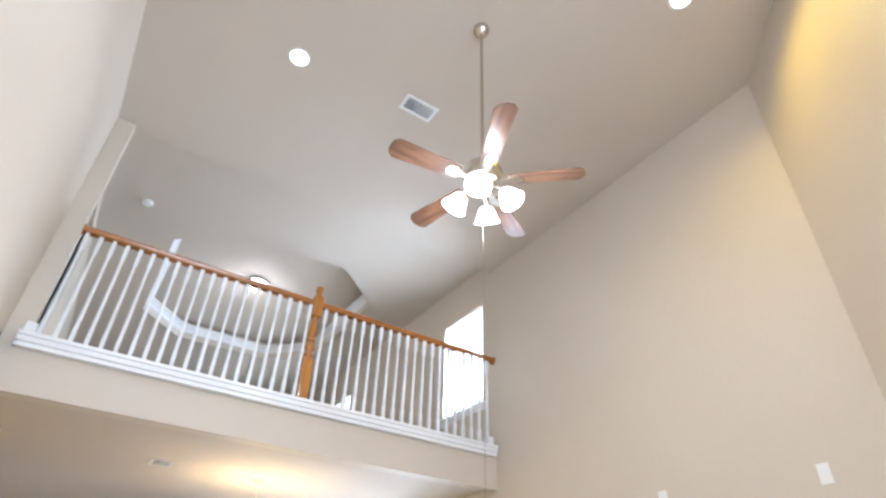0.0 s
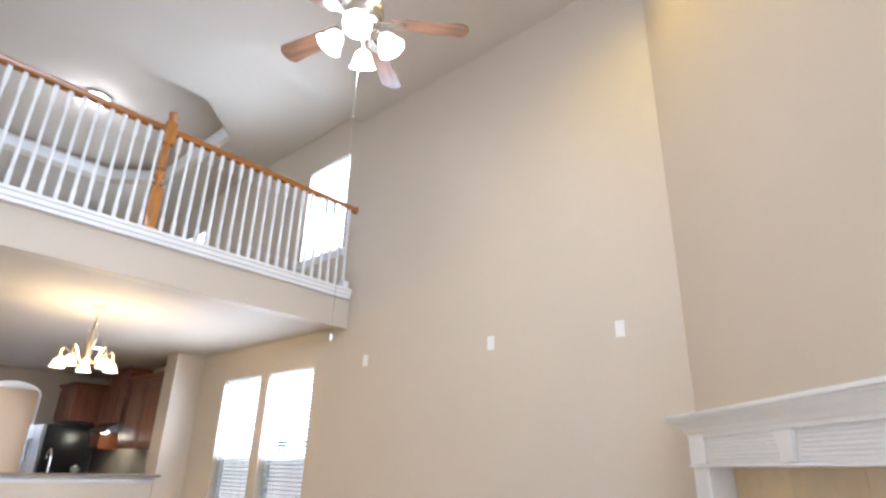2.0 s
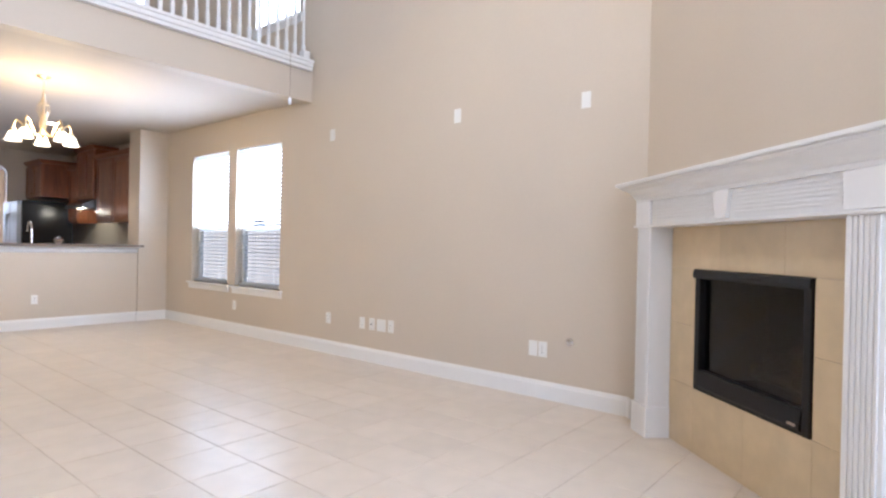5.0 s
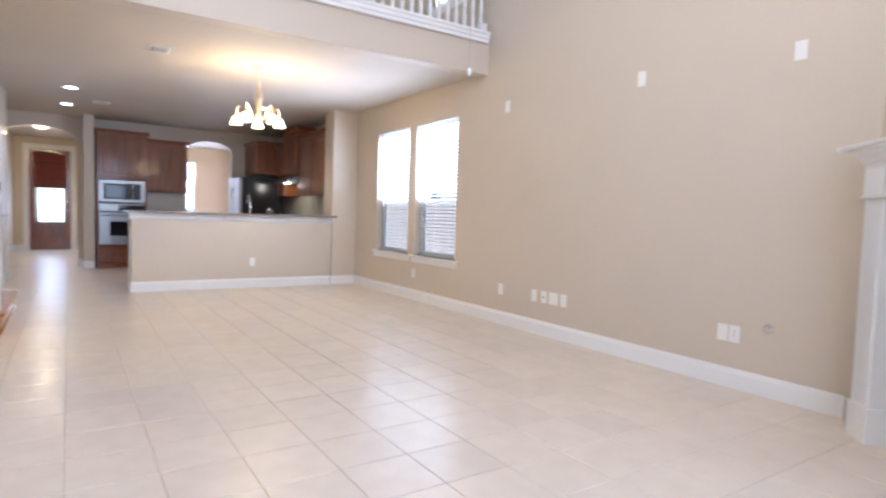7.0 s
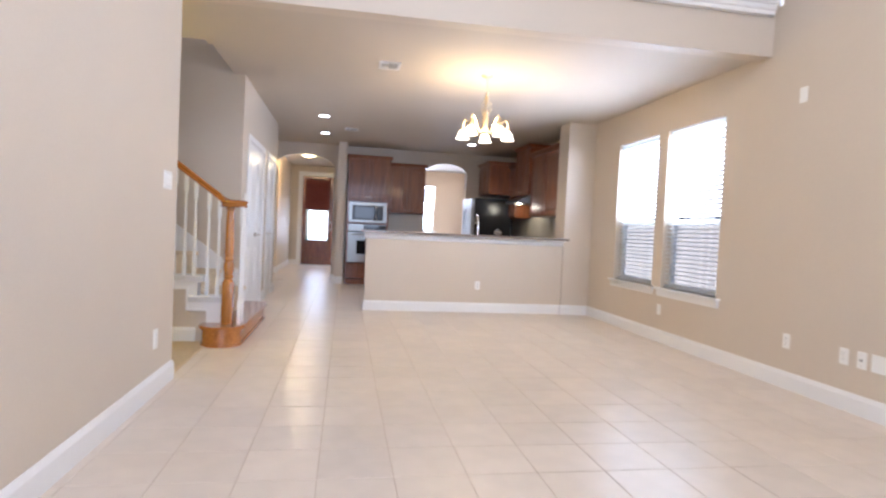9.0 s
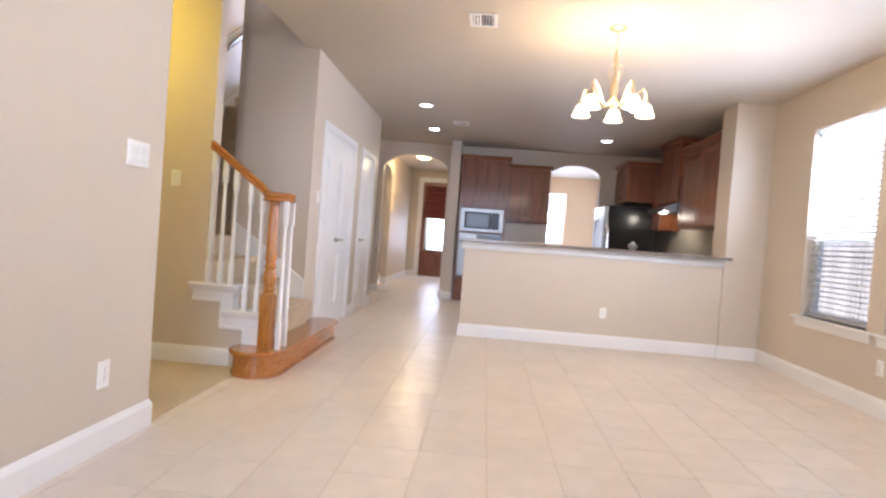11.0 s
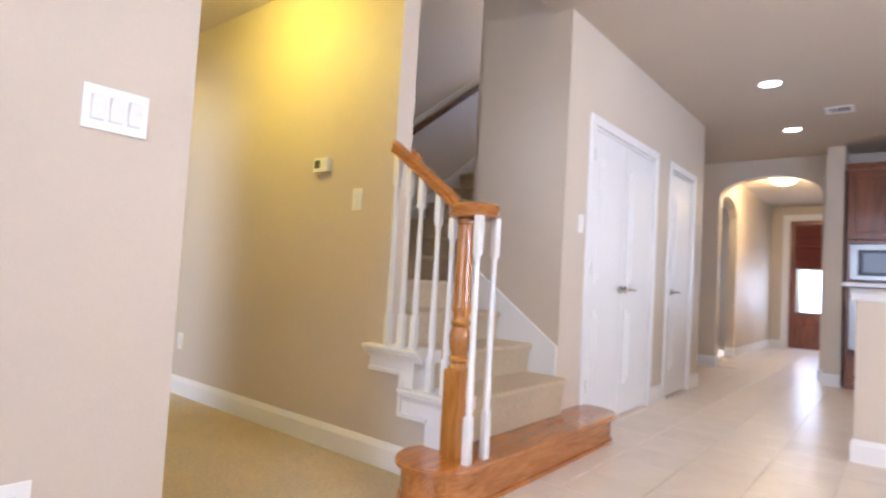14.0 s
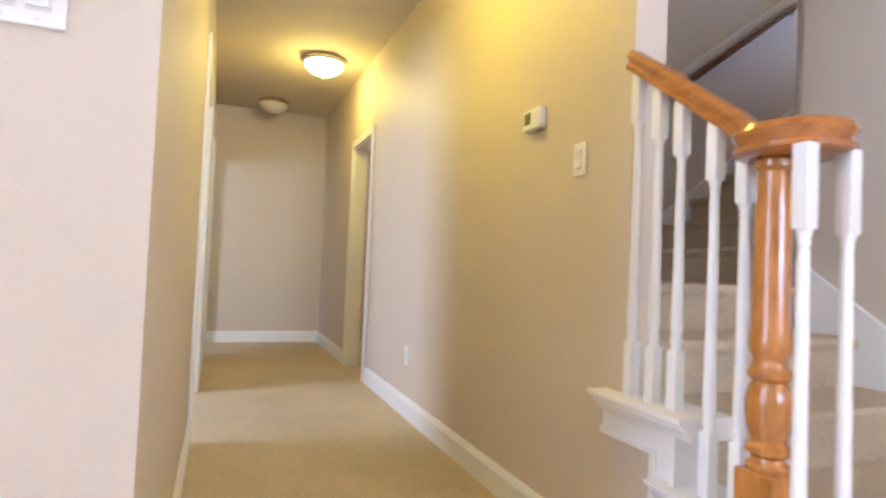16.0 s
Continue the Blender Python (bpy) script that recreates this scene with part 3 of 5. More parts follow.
def nosing(x0, x1, z):
    b = bmesh.new()
    prism([(6.420, z), (6.420, z - 0.012), (6.434, z - 0.02), (6.436, z - 0.03), (6.455, z - 0.045), (6.460, z - 0.06), (6.60, z - 0.06), (6.60, z)], "x", x0, x1, b)
    return b


part("nosing", nosing(-1.04, -0.66, 0.61), WHITE, stair, "white moulded tread nosing", True)
part("nosing", nosing(-0.78, -0.44, 0.425), WHITE, stair, "white moulded tread nosing", True)
mould = bmesh.new()
box(-0.722, -0.706, 6.452, 6.468, 0.425, 0.55, bm=mould)
box(-0.805, -0.785, 6.458, 6.468, 0.285, 0.50, bm=mould)
box(-0.785, -0.62, 6.458, 6.468, 0.285, 0.305, bm=mould)
box(-1.02, -0.805, 6.458, 6.468, 0.48, 0.50, bm=mould)
part("stringer_moulding", mould, WHITE, stair)

SQ = 0.0165


def baluster_mesh(h, foot, head):
    """White baluster: square foot and head, turned between."""
    b = bmesh.new()
    box(-SQ, SQ, -SQ, SQ, 0, foot, 0.002, b)
    box(-SQ, SQ, -SQ, SQ, h - head, h, 0.002, b)
    lo, hi = foot, h - head
    lathe([(SQ, lo), (0.013, lo + 0.012), (0.017, lo + 0.025), (0.013, lo + 0.04), (0.0165, lo + 0.055), (0.0165, lo + 0.09), (0.0145, lo + 0.3 * (hi - lo)), (0.0115, hi - 0.05), (0.010, hi - 0.035), (0.013, hi - 0.028), (0.011, hi - 0.02), (SQ, hi)], 12, b)
    return b


rail = thing("stair_railing", (0, 0, 0), "golden oak stair rail with turned newel and white balusters", "railing")
X_R0, Z_R0, X_R1, Z_R1 = -0.50, 1.285, -0.93, 1.60


def rail_z(x):
    return Z_R0 + (x - X_R0) * (Z_R1 - Z_R0) / (X_R1 - X_R0)


for x, z0 in ((-0.925, 0.61), (-0.835, 0.61), (-0.75, 0.61), (-0.635, 0.425), (-0.545, 0.425)):
    h = rail_z(x) - z0 - 0.02
    ob = part("baluster", baluster_mesh(h, 0.16, 0.15), WHITE, rail, "white turned baluster", True)
    ob.location = (x, 6.49, z0)
for x, y in ((-0.333, 6.40), (-0.333, 6.528), (-0.366, 6.58)):
    ob = part("baluster", baluster_mesh(1.06, 0.20, 0.17), WHITE, rail, "white turned baluster", True)
    ob.location = (x, y, 0.182)
nw = bmesh.new()
q = 0.046
box(-q, q, -q, q, 0.182, 0.56, 0.004, nw)
lathe([(0.044, 0.56), (0.046, 0.572), (0.036, 0.582), (0.034, 0.59), (0.045, 0.60), (0.046, 0.612), (0.036, 0.622), (0.036, 0.63), (0.043, 0.65), (0.047, 0.68), (0.047, 0.71), (0.041, 0.735), (0.034, 0.75), (0.043, 0.76), (0.044, 0.772), (0.035, 0.785), (0.034, 0.80), (0.042, 0.82), (0.042, 0.84), (0.039, 0.86), (0.036, 1.10), (0.032, 1.19), (0.030, 1.205), (0.040, 1.215), (0.040, 1.228), (0.030, 1.24)], 24, nw)
ob = part("newel_post", nw, OAK, rail, "turned golden oak newel post", True)
ob.location = (NX, NY, 0)
RAILP = [(-0.033, 0.0), (-0.033, 0.016), (-0.024, 0.024), (-0.027, 0.034), (-0.030, 0.046), (-0.022, 0.060), (-0.008, 0.066), (0.008, 0.066), (0.022, 0.060), (0.030, 0.046), (0.027, 0.034), (0.024, 0.024), (0.033, 0.016), (0.033, 0.0)]


def handrail(path, bm=None, prof=RAILP):
    b = bm or bmesh.new()
    pts = [Vector(p) for p in path]
    rows = []
    for i, p in enumerate(pts):
        d = pts[min(i + 1, len(pts) - 1)] - pts[max(i - 1, 0)]
        s = Vector((d.y, -d.x, 0)).normalized()
        rows.append([b.verts.new(p + s * o + Vector((0, 0, z))) for o, z in prof])
    for r, t in zip(rows, rows[1:]):
        for k in range(len(prof)):
            b.faces.new((r[k], r[(k + 1) % len(prof)], t[(k + 1) % len(prof)], t[k]))
    b.faces.new(rows[0]), b.faces.new(rows[-1])
    return b


part("handrail", handrail([(X_R1 - 0.02, 6.49, Z_R1 - 0.01), (X_R1, 6.49, Z_R1 - 0.02), (-0.56, 6.488, rail_z(-0.56) - 0.02), (-0.50, 6.48, 1.258), (-0.44, 6.46, 1.238)]), OAK_X, rail, "moulded golden oak handrail", True)
vol = lathe([(0.104, 0.0), (0.115, 0.006), (0.117, 0.016), (0.108, 0.024), (0.112, 0.034), (0.120, 0.046), (0.114, 0.060), (0.096, 0.067), (0.04, 0.069)], 40)
ob = part("volute", vol, OAK_X, rail, "round oak volute cap", True)
ob.location = (-0.418, 6.475, 1.236)
wallrail = thing("wall_handrail", (0, 0, 0), "dark glossy oak handrail on a white board along the stairwell wall", "handrail")
part("rail", handrail([(-2.40, 7.35, 1.75), (-2.40, 7.75, 1.945), (-2.40, 11.0, 1.945 + 3.25 * RISE / RUN)]), RAILDARK, wallrail, "", True)
zb = 1.96
part("backing_board", prism([(7.5, zb - 0.225), (7.5, zb - 0.075), (11.0, zb + 0.105 + 3.25 * RISE / RUN), (11.0, zb - 0.045 + 3.25 * RISE / RUN)], "x", -2.459, -2.44), WHITE, wallrail, "white painted backing board")
for k in range(3):
    y = 7.9 + k * 1.2
    part("bracket", sweep([(-2.445, y, zb - 0.03 + (y - 7.75) * RISE / RUN), (-2.42, y, zb - 0.05 + (y - 7.75) * RISE / RUN), (-2.40, y, zb - 0.012 + (y - 7.75) * RISE / RUN)], 0.009), NICKEL, wallrail, "metal rail bracket", True)
short = thing("landing_handrail", (0, 0, 0), "short oak handrail on the stair wall", "handrail")
part("rail", handrail([(-0.96, 6.68, 1.56), (-1.5, 6.68, 1.95)]), OAK_X, short, "", True)
part("bracket", sweep([(-1.2, 6.612, 1.68), (-1.2, 6.65, 1.69), (-1.2, 6.68, 1.745)], 0.009), NICKEL, short)

# ---- loft balustrade ----
loft = thing("loft_railing", (0, 5.36, LOFT), "white baluster loft railing with oak handrail and newel", "railing")
skirt = bmesh.new()
prism([(-0.085, -0.075), (-0.085, -0.045), (-0.10, -0.035), (-0.10, 0.0), (-0.115, 0.008), (-0.115, 0.03), (-0.10, 0.04), (0.09, 0.04), (0.09, 0.0), (-0.032, 0.0), (-0.032, -0.075)], "x", -0.47, 4.0, skirt)
part("skirt_board", skirt, WHITE, loft, "white moulded loft edge trim")
Z0 = 0.04
RH = 1.04
bal = part("baluster", baluster_mesh(RH - Z0, 0.16, 0.16), WHITE, loft, "white turned baluster", True)
xs = [-0.36 + 0.1085 * k for k in range(20)] + [1.875 + 0.1085 * k for k in range(20)]
bal.matrix_basis = pose(xs[0], 0, Z0)
for x in xs[1:]:
    share("baluster", bal, loft, pose(x, 0, Z0))
for x in (-0.42, 3.955):
    part("end_block", box(x - 0.04, x + 0.04, -0.045, 0.045, Z0, Z0 + 0.10, 0.005), WHITE, loft)
part("handrail", handrail([(-0.41, 0, RH), (1.2, 0, RH), (4.035, 0, RH)]), OAK_X, loft, "moulded golden oak handrail", True)
nb = bmesh.new()
q = 0.05
box(-q, q, -q, q, Z0, 0.45, 0.004, nb)
lathe([(0.046, 0.45), (0.05, 0.465), (0.029, 0.478), (0.029, 0.488), (0.044, 0.498), (0.046, 0.512), (0.028, 0.525), (0.028, 0.535), (0.042, 0.555), (0.049, 0.585), (0.044, 0.615), (0.028, 0.635), (0.028, 0.645), (0.044, 0.655), (0.044, 0.668), (0.029, 0.682), (0.040, 0.71), (0.041, 0.74), (0.030, 0.905), (0.042, 0.912), (0.042, 0.92)], 20, nb)
box(-q, q, -q, q, 0.92, 1.14, 0.005, nb)
lathe([(0.03, 1.14), (0.044, 1.15), (0.046, 1.165), (0.03, 1.18), (0.025, 1.19), (0.04, 1.215), (0.043, 1.24), (0.036, 1.265), (0.015, 1.28)], 20, nb)
ob = part("newel_post", nb, OAK, loft, "turned golden oak newel with ball finial", True)
ob.location = (1.77, 0, 0)
ob = part("rosette", lathe([(0.05, 0), (0.05, 0.008), (0.04, 0.014), (0.02, 0.016)], 20, m=pose(0, 0, 0, 0, -90, 0)), OAK, loft, "round oak wall rosette", True)
ob.location = (4.039, 0, RH + 0.03)
ob = part("rosette", lathe([(0.05, 0), (0.05, 0.008), (0.04, 0.014), (0.02, 0.016)], 20, m=pose(0, 0, 0, 0, 90, 0)), OAK, loft, "round oak wall rosette", True)
ob.location = (-0.409, 0, RH + 0.03)

# ---- windows ----


def window(name, place, rz, w, h, label, blind_to=0.0, sill=True, group=""):
    """Sash window in an opening: origin at the middle of the opening's foot on the room face, the room towards -y."""
    ob = thing(name, place, label, "window", rz=rz)
    ob["kind"] = "structure"
    fr = bmesh.new()
    for x0, x1, z0, z1 in ((-w / 2, -w / 2 + 0.04, 0, h), (w / 2 - 0.04, w / 2, 0, h), (-w / 2 + 0.04, w / 2 - 0.04, h - 0.04, h), (-w / 2 + 0.04, w / 2 - 0.04, 0.0, 0.045)):
        box(x0, x1, 0.095, 0.145, z0, z1, 0.004, fr)
    part("window_frame", fr, VINYL, ob)
    sash = bmesh.new()
    zm = h * 0.42
    box(-w / 2 + 0.04, w / 2 - 0.04, 0.10, 0.135, zm - 0.022, zm + 0.022, 0.004, sash)
    part("meeting_rail", sash, VINYL, ob)
    for z0, z1, y in ((0.045, zm - 0.022, 0.112), (zm + 0.022, h - 0.04, 0.124)):
        g = part("pane", box(-w / 2 + 0.04, w / 2 - 0.04, y, y + 0.004, z0, z1), GLASS, ob, "clear glass pane")
        g.visible_shadow = False
    if sill:
        part("window_sill", box(-w / 2 - 0.07, w / 2 + 0.07, -0.045, 0.092, -0.022, 0.0, 0.005), WHITE, ob, "white painted sill")
        part("apron", prism([(-0.022, -0.022), (-0.022, -0.035), (-0.016, -0.06), (-0.012, -0.095), (0, -0.095), (0, -0.022)], "x", -w / 2 - 0.05, w / 2 + 0.05), WHITE, ob, "white painted apron")
    # blind
    part("headrail", box(-w / 2 + 0.008, w / 2 - 0.008, 0.028, 0.085, h - 0.055, h - 0.004, 0.004), SLAT, ob, "white blind headrail")
    z = h - 0.075
    first = None
    while z > blind_to + 0.05:
        m = pose(0, 0.056, z, -14, 0, 0)
        if first is None:
            first = part("slat", box(-w / 2 + 0.012, w / 2 - 0.012, -0.024, 0.024, -0.0014, 0.0014), SLAT, ob, "white blind slat")
            first.matrix_basis = m
        else:
            share("slat", first, ob, m)
        z -= 0.045
    part("bottom_rail", box(-w / 2 + 0.012, w / 2 - 0.012, 0.034, 0.08, blind_to + 0.012, blind_to + 0.034, 0.004), SLAT, ob)
    for x in (-w * 0.3, w * 0.3):
        part("ladder_cord", box(x - 0.0015, x + 0.0015, 0.054, 0.057, blind_to + 0.03, h - 0.05), SLAT, ob)
    return ob


window("window_1", (4.04, 7.475, 0.60), -90, 0.93, 1.715, "white sash window with lowered slatted blind")
window("window_2", (4.04, 6.345, 0.60), -90, 0.95, 1.715, "white sash window with lowered slatted blind")
window("window_3", (4.04, 6.015, 3.72), -90, 0.87, 1.32, "bright upper loft window with white blind")
window("window_4", (4.04, 10.0, 3.72), -90, 0.90, 1.32, "bright upper loft window with white blind")
window("window_5", (2.72, 16.5, 1.08), 0, 0.5, 1.24, "narrow bright dining window with white blind")

# ---- outside the windows ----
fence = thing("cedar_fence", (9.5, 0, -0.2), "weathered cedar board fence outside the windows", "fence")
pk = None
for k in range(140):
    m = pose(0, 2.0 + 0.155 * k, 0)
    if pk is None:
        pk = part("board", prism([(-0.07, 0), (0.07, 0), (0.07, 1.78), (0.04, 1.83), (-0.04, 1.83), (-0.07, 1.78)], "x", -0.01, 0.01), FENCE, fence)
        pk.matrix_basis = m
    else:
        share("board", pk, fence, m)
for z in (0.3, 1.0, 1.6):
    part("rail", box(0.012, 0.05, 1.9, 23.7, z, z + 0.09), FENCE, fence)
house = thing("neighbour_house", (13.5, 18, -0.2), "pale brick neighbouring house with windows", "house")
part("wall", box(0, 6, -9, 9, 0, 5.4), BRICK, house, "pale brick wall")
part("roof", prism([(-9.4, 5.4), (9.4, 5.4), (0, 8.6)], "x", -0.4, 6.4), CONCRETE, house, "grey shingle roof")
for y in (-3.2, 0.4, 2.6):
    wnd = part("window", box(-0.04, 0.01, y, y + 0.9, 1.0, 2.4), VINYL, house)
    part("pane", box(-0.05, -0.042, y + 0.06, y + 0.84, 1.06, 2.34), GLASSBLK, wnd)

# ---- half wall and kitchen ----
wall("wall_half", "y", 8.72, 8.86, 0.87, 3.64, 0, 1.03, label="beige half wall below the breakfast bar")
wall("wall_column", "y", 8.69, 9.05, 3.64, 4.04, 0, H1, label="beige wall pier between kitchen and dining")
cap = tagged(mesh_object("trim_bar_cap", prism([(8.685, 1.045), (8.685, 1.03), (8.698, 1.015), (8.702, 0.98), (8.715, 0.965), (8.719, 0.965), (8.719, 1.03), (8.89, 1.03), (8.89, 1.045)], "x", 0.84, 3.66), WHITE), "white moulding under the bar top", "moulding", kind="structure")
bar = tagged(mesh_object("bar_top", box(0.80, 3.68, 8.59, 9.03, 1.047, 1.079, 0.006), GRANITE), "speckled brown granite breakfast bar top on the half wall", "countertop")


def panel_door(name, w, h, parent, m, mat=CHERRY, t=0.02, rail=0.06, label="", knob=None):
    """Raised-panel cabinet door in x-z, its front towards -y, origin at the lower left."""
    b = bmesh.new()
    for x0, x1, z0, z1 in ((0, rail, 0, h), (w - rail, w, 0, h), (rail, w - rail, 0, rail), (rail, w - rail, h - rail, h)):
        box(x0, x1, -t, 0, z0, z1, 0.003, b)
    box(rail, w - rail, -0.008, 0, rail, h - rail, bm=b)
    d = part(name, b, mat, parent, label)
    d.matrix_basis = m
    part("panel", box(rail + 0.018, w - rail - 0.018, -0.016, -0.008, rail + 0.018, h - rail - 0.018, 0.006), mat, d)
    if knob:
        k = part("knob", lathe([(0.005, 0), (0.005, 0.012), (0.013, 0.016), (0.014, 0.024), (0.008, 0.03)], 12, m=pose(0, 0, 0, 90, 0, 0)), NICKEL, d, "", True)
        k.location = (knob[0], -t, knob[1])
    return d


def cabinet(name, place, rz, w, d, h, doors, label, crown=True, group="kitchen wall cabinets", light_rail=True):
    ob = thing(name, place, label, "cabinet", group, rz)
    part("body", box(0, w, 0.022, d, 0, h, 0.002), CHERRY, ob)
    n = doors
    for k in range(n):
        ww = w / n - 0.006
        panel_door("door", ww, h - 0.05, ob, pose(0.003 + k * w / n, 0.020, 0.02), knob=(ww - 0.03 if k % 2 == 0 else 0.03, 0.05))
    if crown:
        part("crown", prism([(0.0, 0.0), (-0.012, 0.0), (-0.016, 0.02), (-0.045, 0.05), (-0.05, 0.065), (d, 0.065), (d, 0.0)], "x", -0.035, w + 0.035), CHERRY, ob).location = (0, 0.005, h)
    return ob


# oven tower
tower = thing("oven_tower", (0.60, 12.13, 0), "tall cherry cabinet holding microwave and wall oven", "cabinet")
tb = bmesh.new()
for x0, x1, z0, z1 in ((0, 0.035, 0, 2.42), (0.765, 0.80, 0, 2.42), (0.035, 0.765, 2.40, 2.42), (0.035, 0.765, 1.60, 1.64), (0.035, 0.765, 1.17, 1.19), (0.035, 0.765, 0.40, 0.42), (0.035, 0.765, 0.0, 0.1)):
    box(x0, x1, 0.0, 0.54, z0, z1, 0.002, tb)
part("body", tb, CHERRY, tower)
part("back_panel", box(0.035, 0.765, 0.5, 0.53, 0.1, 2.40), CHERRY, tower)
for k in range(2):
    panel_door("door", 0.385, 0.76, tower, pose(0.012 + 0.392 * k, 0.0, 1.645), knob=(0.355 if k == 0 else 0.03, 0.05))
part("crown", prism([(0.0, 0.0), (-0.012, 0.0), (-0.016, 0.02), (-0.05, 0.05), (-0.055, 0.07), (0.54, 0.07), (0.54, 0.0)], "x", -0.02, 0.84), CHERRY, tower).location = (0, 0, 2.42)
panel_door("drawer_front", 0.74, 0.27, tower, pose(0.03, 0.0, 0.115))
mw = thing("microwave_oven", (0.635, 12.115, 1.20), "stainless built-in microwave with trim kit", "microwave")
mb = bmesh.new()
for x0, x1, z0, z1 in ((0, 0.73, 0.33, 0.39), (0, 0.73, 0.0, 0.05), (0, 0.07, 0.05, 0.33), (0.66, 0.73, 0.05, 0.33)):
    box(x0, x1, 0, 0.02, z0, z1, 0.003, mb)
part("trim_kit", mb, STEEL, mw, "brushed steel trim frame")
part("body", box(0.07, 0.66, 0.004, 0.42, 0.05, 0.33), BLACK, mw)
part("door_glass", box(0.09, 0.50, -0.006, 0.003, 0.07, 0.31, 0.004), GLASSBLK, mw, "dark glass door")
dfr = bmesh.new()
for x0, x1, z0, z1 in ((0.085, 0.51, 0.295, 0.325), (0.085, 0.51, 0.055, 0.085), (0.085, 0.12, 0.085, 0.295), (0.48, 0.51, 0.085, 0.295)):
    box(x0, x1, -0.012, 0.002, z0, z1, 0.002, dfr)
part("door_frame", dfr, BLACK, mw)
part("control_panel", box(0.545, 0.645, -0.006, 0.004, 0.06, 0.32, 0.003), BLACK, mw)
part("handle", sweep([(0.527, -0.01, 0.07), (0.527, -0.035, 0.09), (0.527, -0.035, 0.29), (0.527, -0.01, 0.31)], 0.008), BRASS, mw, "", True)
ov = thing("wall_oven", (0.635, 12.115, 0.43), "stainless wall oven with black glass window", "oven")
part("body", box(0.01, 0.72, 0.006, 0.5, 0.0, 0.72), BLACK, ov)
part("control_panel", box(0.0, 0.73, -0.004, 0.006, 0.60, 0.735, 0.004), STEEL, ov, "brushed steel control panel")
part("display", box(0.30, 0.73, -0.008, -0.003, 0.615, 0.72), GLASSBLK, ov)
part("door", box(0.0, 0.73, -0.03, 0.005, 0.0, 0.58, 0.006), STEEL, ov, "brushed steel oven door")
part("door_glass", box(0.17, 0.56, -0.034, -0.028, 0.16, 0.42, 0.003), GLASSBLK, ov, "black glass window")
part("handle", sweep([(0.08, -0.03, 0.53), (0.08, -0.07, 0.53), (0.65, -0.07, 0.53), (0.65, -0.03, 0.53)], 0.011), STEEL, ov, "", True)
cabinet("wall_cabinet", (1.40, 12.35, 1.42), 0, 0.73, 0.33, 0.92, 2, "dark cherry wall cabinet with raised panel doors")
base = thing("base_cabinet", (1.40, 12.10, 0), "dark cherry base cabinet below the counter", "cabinet")
part("body", box(0, 0.74, 0.022, 0.58, 0.1, 0.88), CHERRY, base)
part("toe_kick", box(0, 0.74, 0.08, 0.56, 0, 0.1), BLACK, base)
for k in range(2):
    panel_door("door", 0.36, 0.56, base, pose(0.005 + 0.367 * k, 0.02, 0.12), knob=(0.33 if k == 0 else 0.03, 0.5))
    panel_door("drawer_front", 0.36, 0.16, base, pose(0.005 + 0.367 * k, 0.02, 0.70), rail=0.03, knob=(0.18, 0.08))
tagged(mesh_object("countertop", box(1.40, 2.15, 12.06, 12.675, 0.882, 0.915, 0.005), GRANITE), "speckled brown granite counter on the base cabinet", "countertop")
tagged(mesh_object("backsplash", box(1.41, 2.14, 12.665, 12.679, 0.917, 1.42), SPLASH), "cream tiled backsplash behind the counter", "backsplash", kind="structure")
# east wall run: cabinets face west
cabinet("wall_cabinet", (3.30, 12.67, 1.86), -90, 0.86, 0.72, 0.58, 2, "dark cherry cabinet above the refrigerator")
cabinet("wall_cabinet", (3.71, 11.77, 1.42), -90, 0.42, 0.33, 0.93, 1, "narrow dark cherry wall cabinet")
cabinet("wall_cabinet", (3.68, 11.33, 1.80), -90, 0.80, 0.36, 0.82, 2, "taller dark cherry cabinet above the range hood")
cabinet("wall_cabinet", (3.71, 10.50, 1.42), -90, 0.66, 0.33, 1.02, 1, "dark cherry wall cabinet with raised panel door")
cabinet("wall_cabinet", (3.71, 9.82, 1.42), -90, 0.66, 0.33, 1.02, 1, "dark cherry wall cabinet with raised panel door")
hood = thing("range_hood", (3.52, 11.32, 1.66), "stainless under-cabinet range hood with lit lamp", "range hood", rz=-90)
part("body", prism([(0.0, 0.0), (0.0, 0.045), (0.18, 0.13), (0.51, 0.13), (0.51, 0.0)], "x", 0.0, 0.78), STEEL, hood)
part("filter", box(0.08, 0.70, 0.06, 0.46, -0.006, 0.0), IRON, hood)
part("lamp_lens", lathe([(0.04, -0.012), (0.045, -0.006), (0.045, 0.0)], 16, at=(0.39, 0.10, -0.002)), FROST_W, hood, "lit hood lamp")
tagged(mesh_object("backsplash_range", box(4.025, 4.039, 9.13, 11.77, 0.917, 1.42), SPLASH), "cream tiled backsplash along the range wall", "backsplash", kind="structure")
tagged(mesh_object("backsplash_hood", box(4.025, 4.039, 10.53, 11.33, 1.422, 1.66), SPLASH), "cream tiled backsplash behind the hood", "backsplash", kind="structure")
base2 = thing("base_cabinet", (3.44, 11.75, 0), "dark cherry base cabinets along the range wall", "cabinet", rz=-90)
part("body", box(0, 2.68, 0.022, 0.595, 0.1, 0.88), CHERRY, base2)
part("toe_kick", box(0, 2.68, 0.08, 0.56, 0, 0.1), BLACK, base2)
for k in range(4):
    panel_door("door", 0.65, 0.72, base2, pose(0.01 + 0.67 * k, 0.02, 0.12), knob=(0.6, 0.66))
tagged(mesh_object("countertop", box(3.40, 4.024, 9.055, 11.76, 0.882, 0.915, 0.005), GRANITE), "speckled brown granite counter along the range wall", "countertop")
fr = thing("refrigerator", (2.97, 11.79, 0), "stainless front refrigerator with black side panels", "refrigerator")
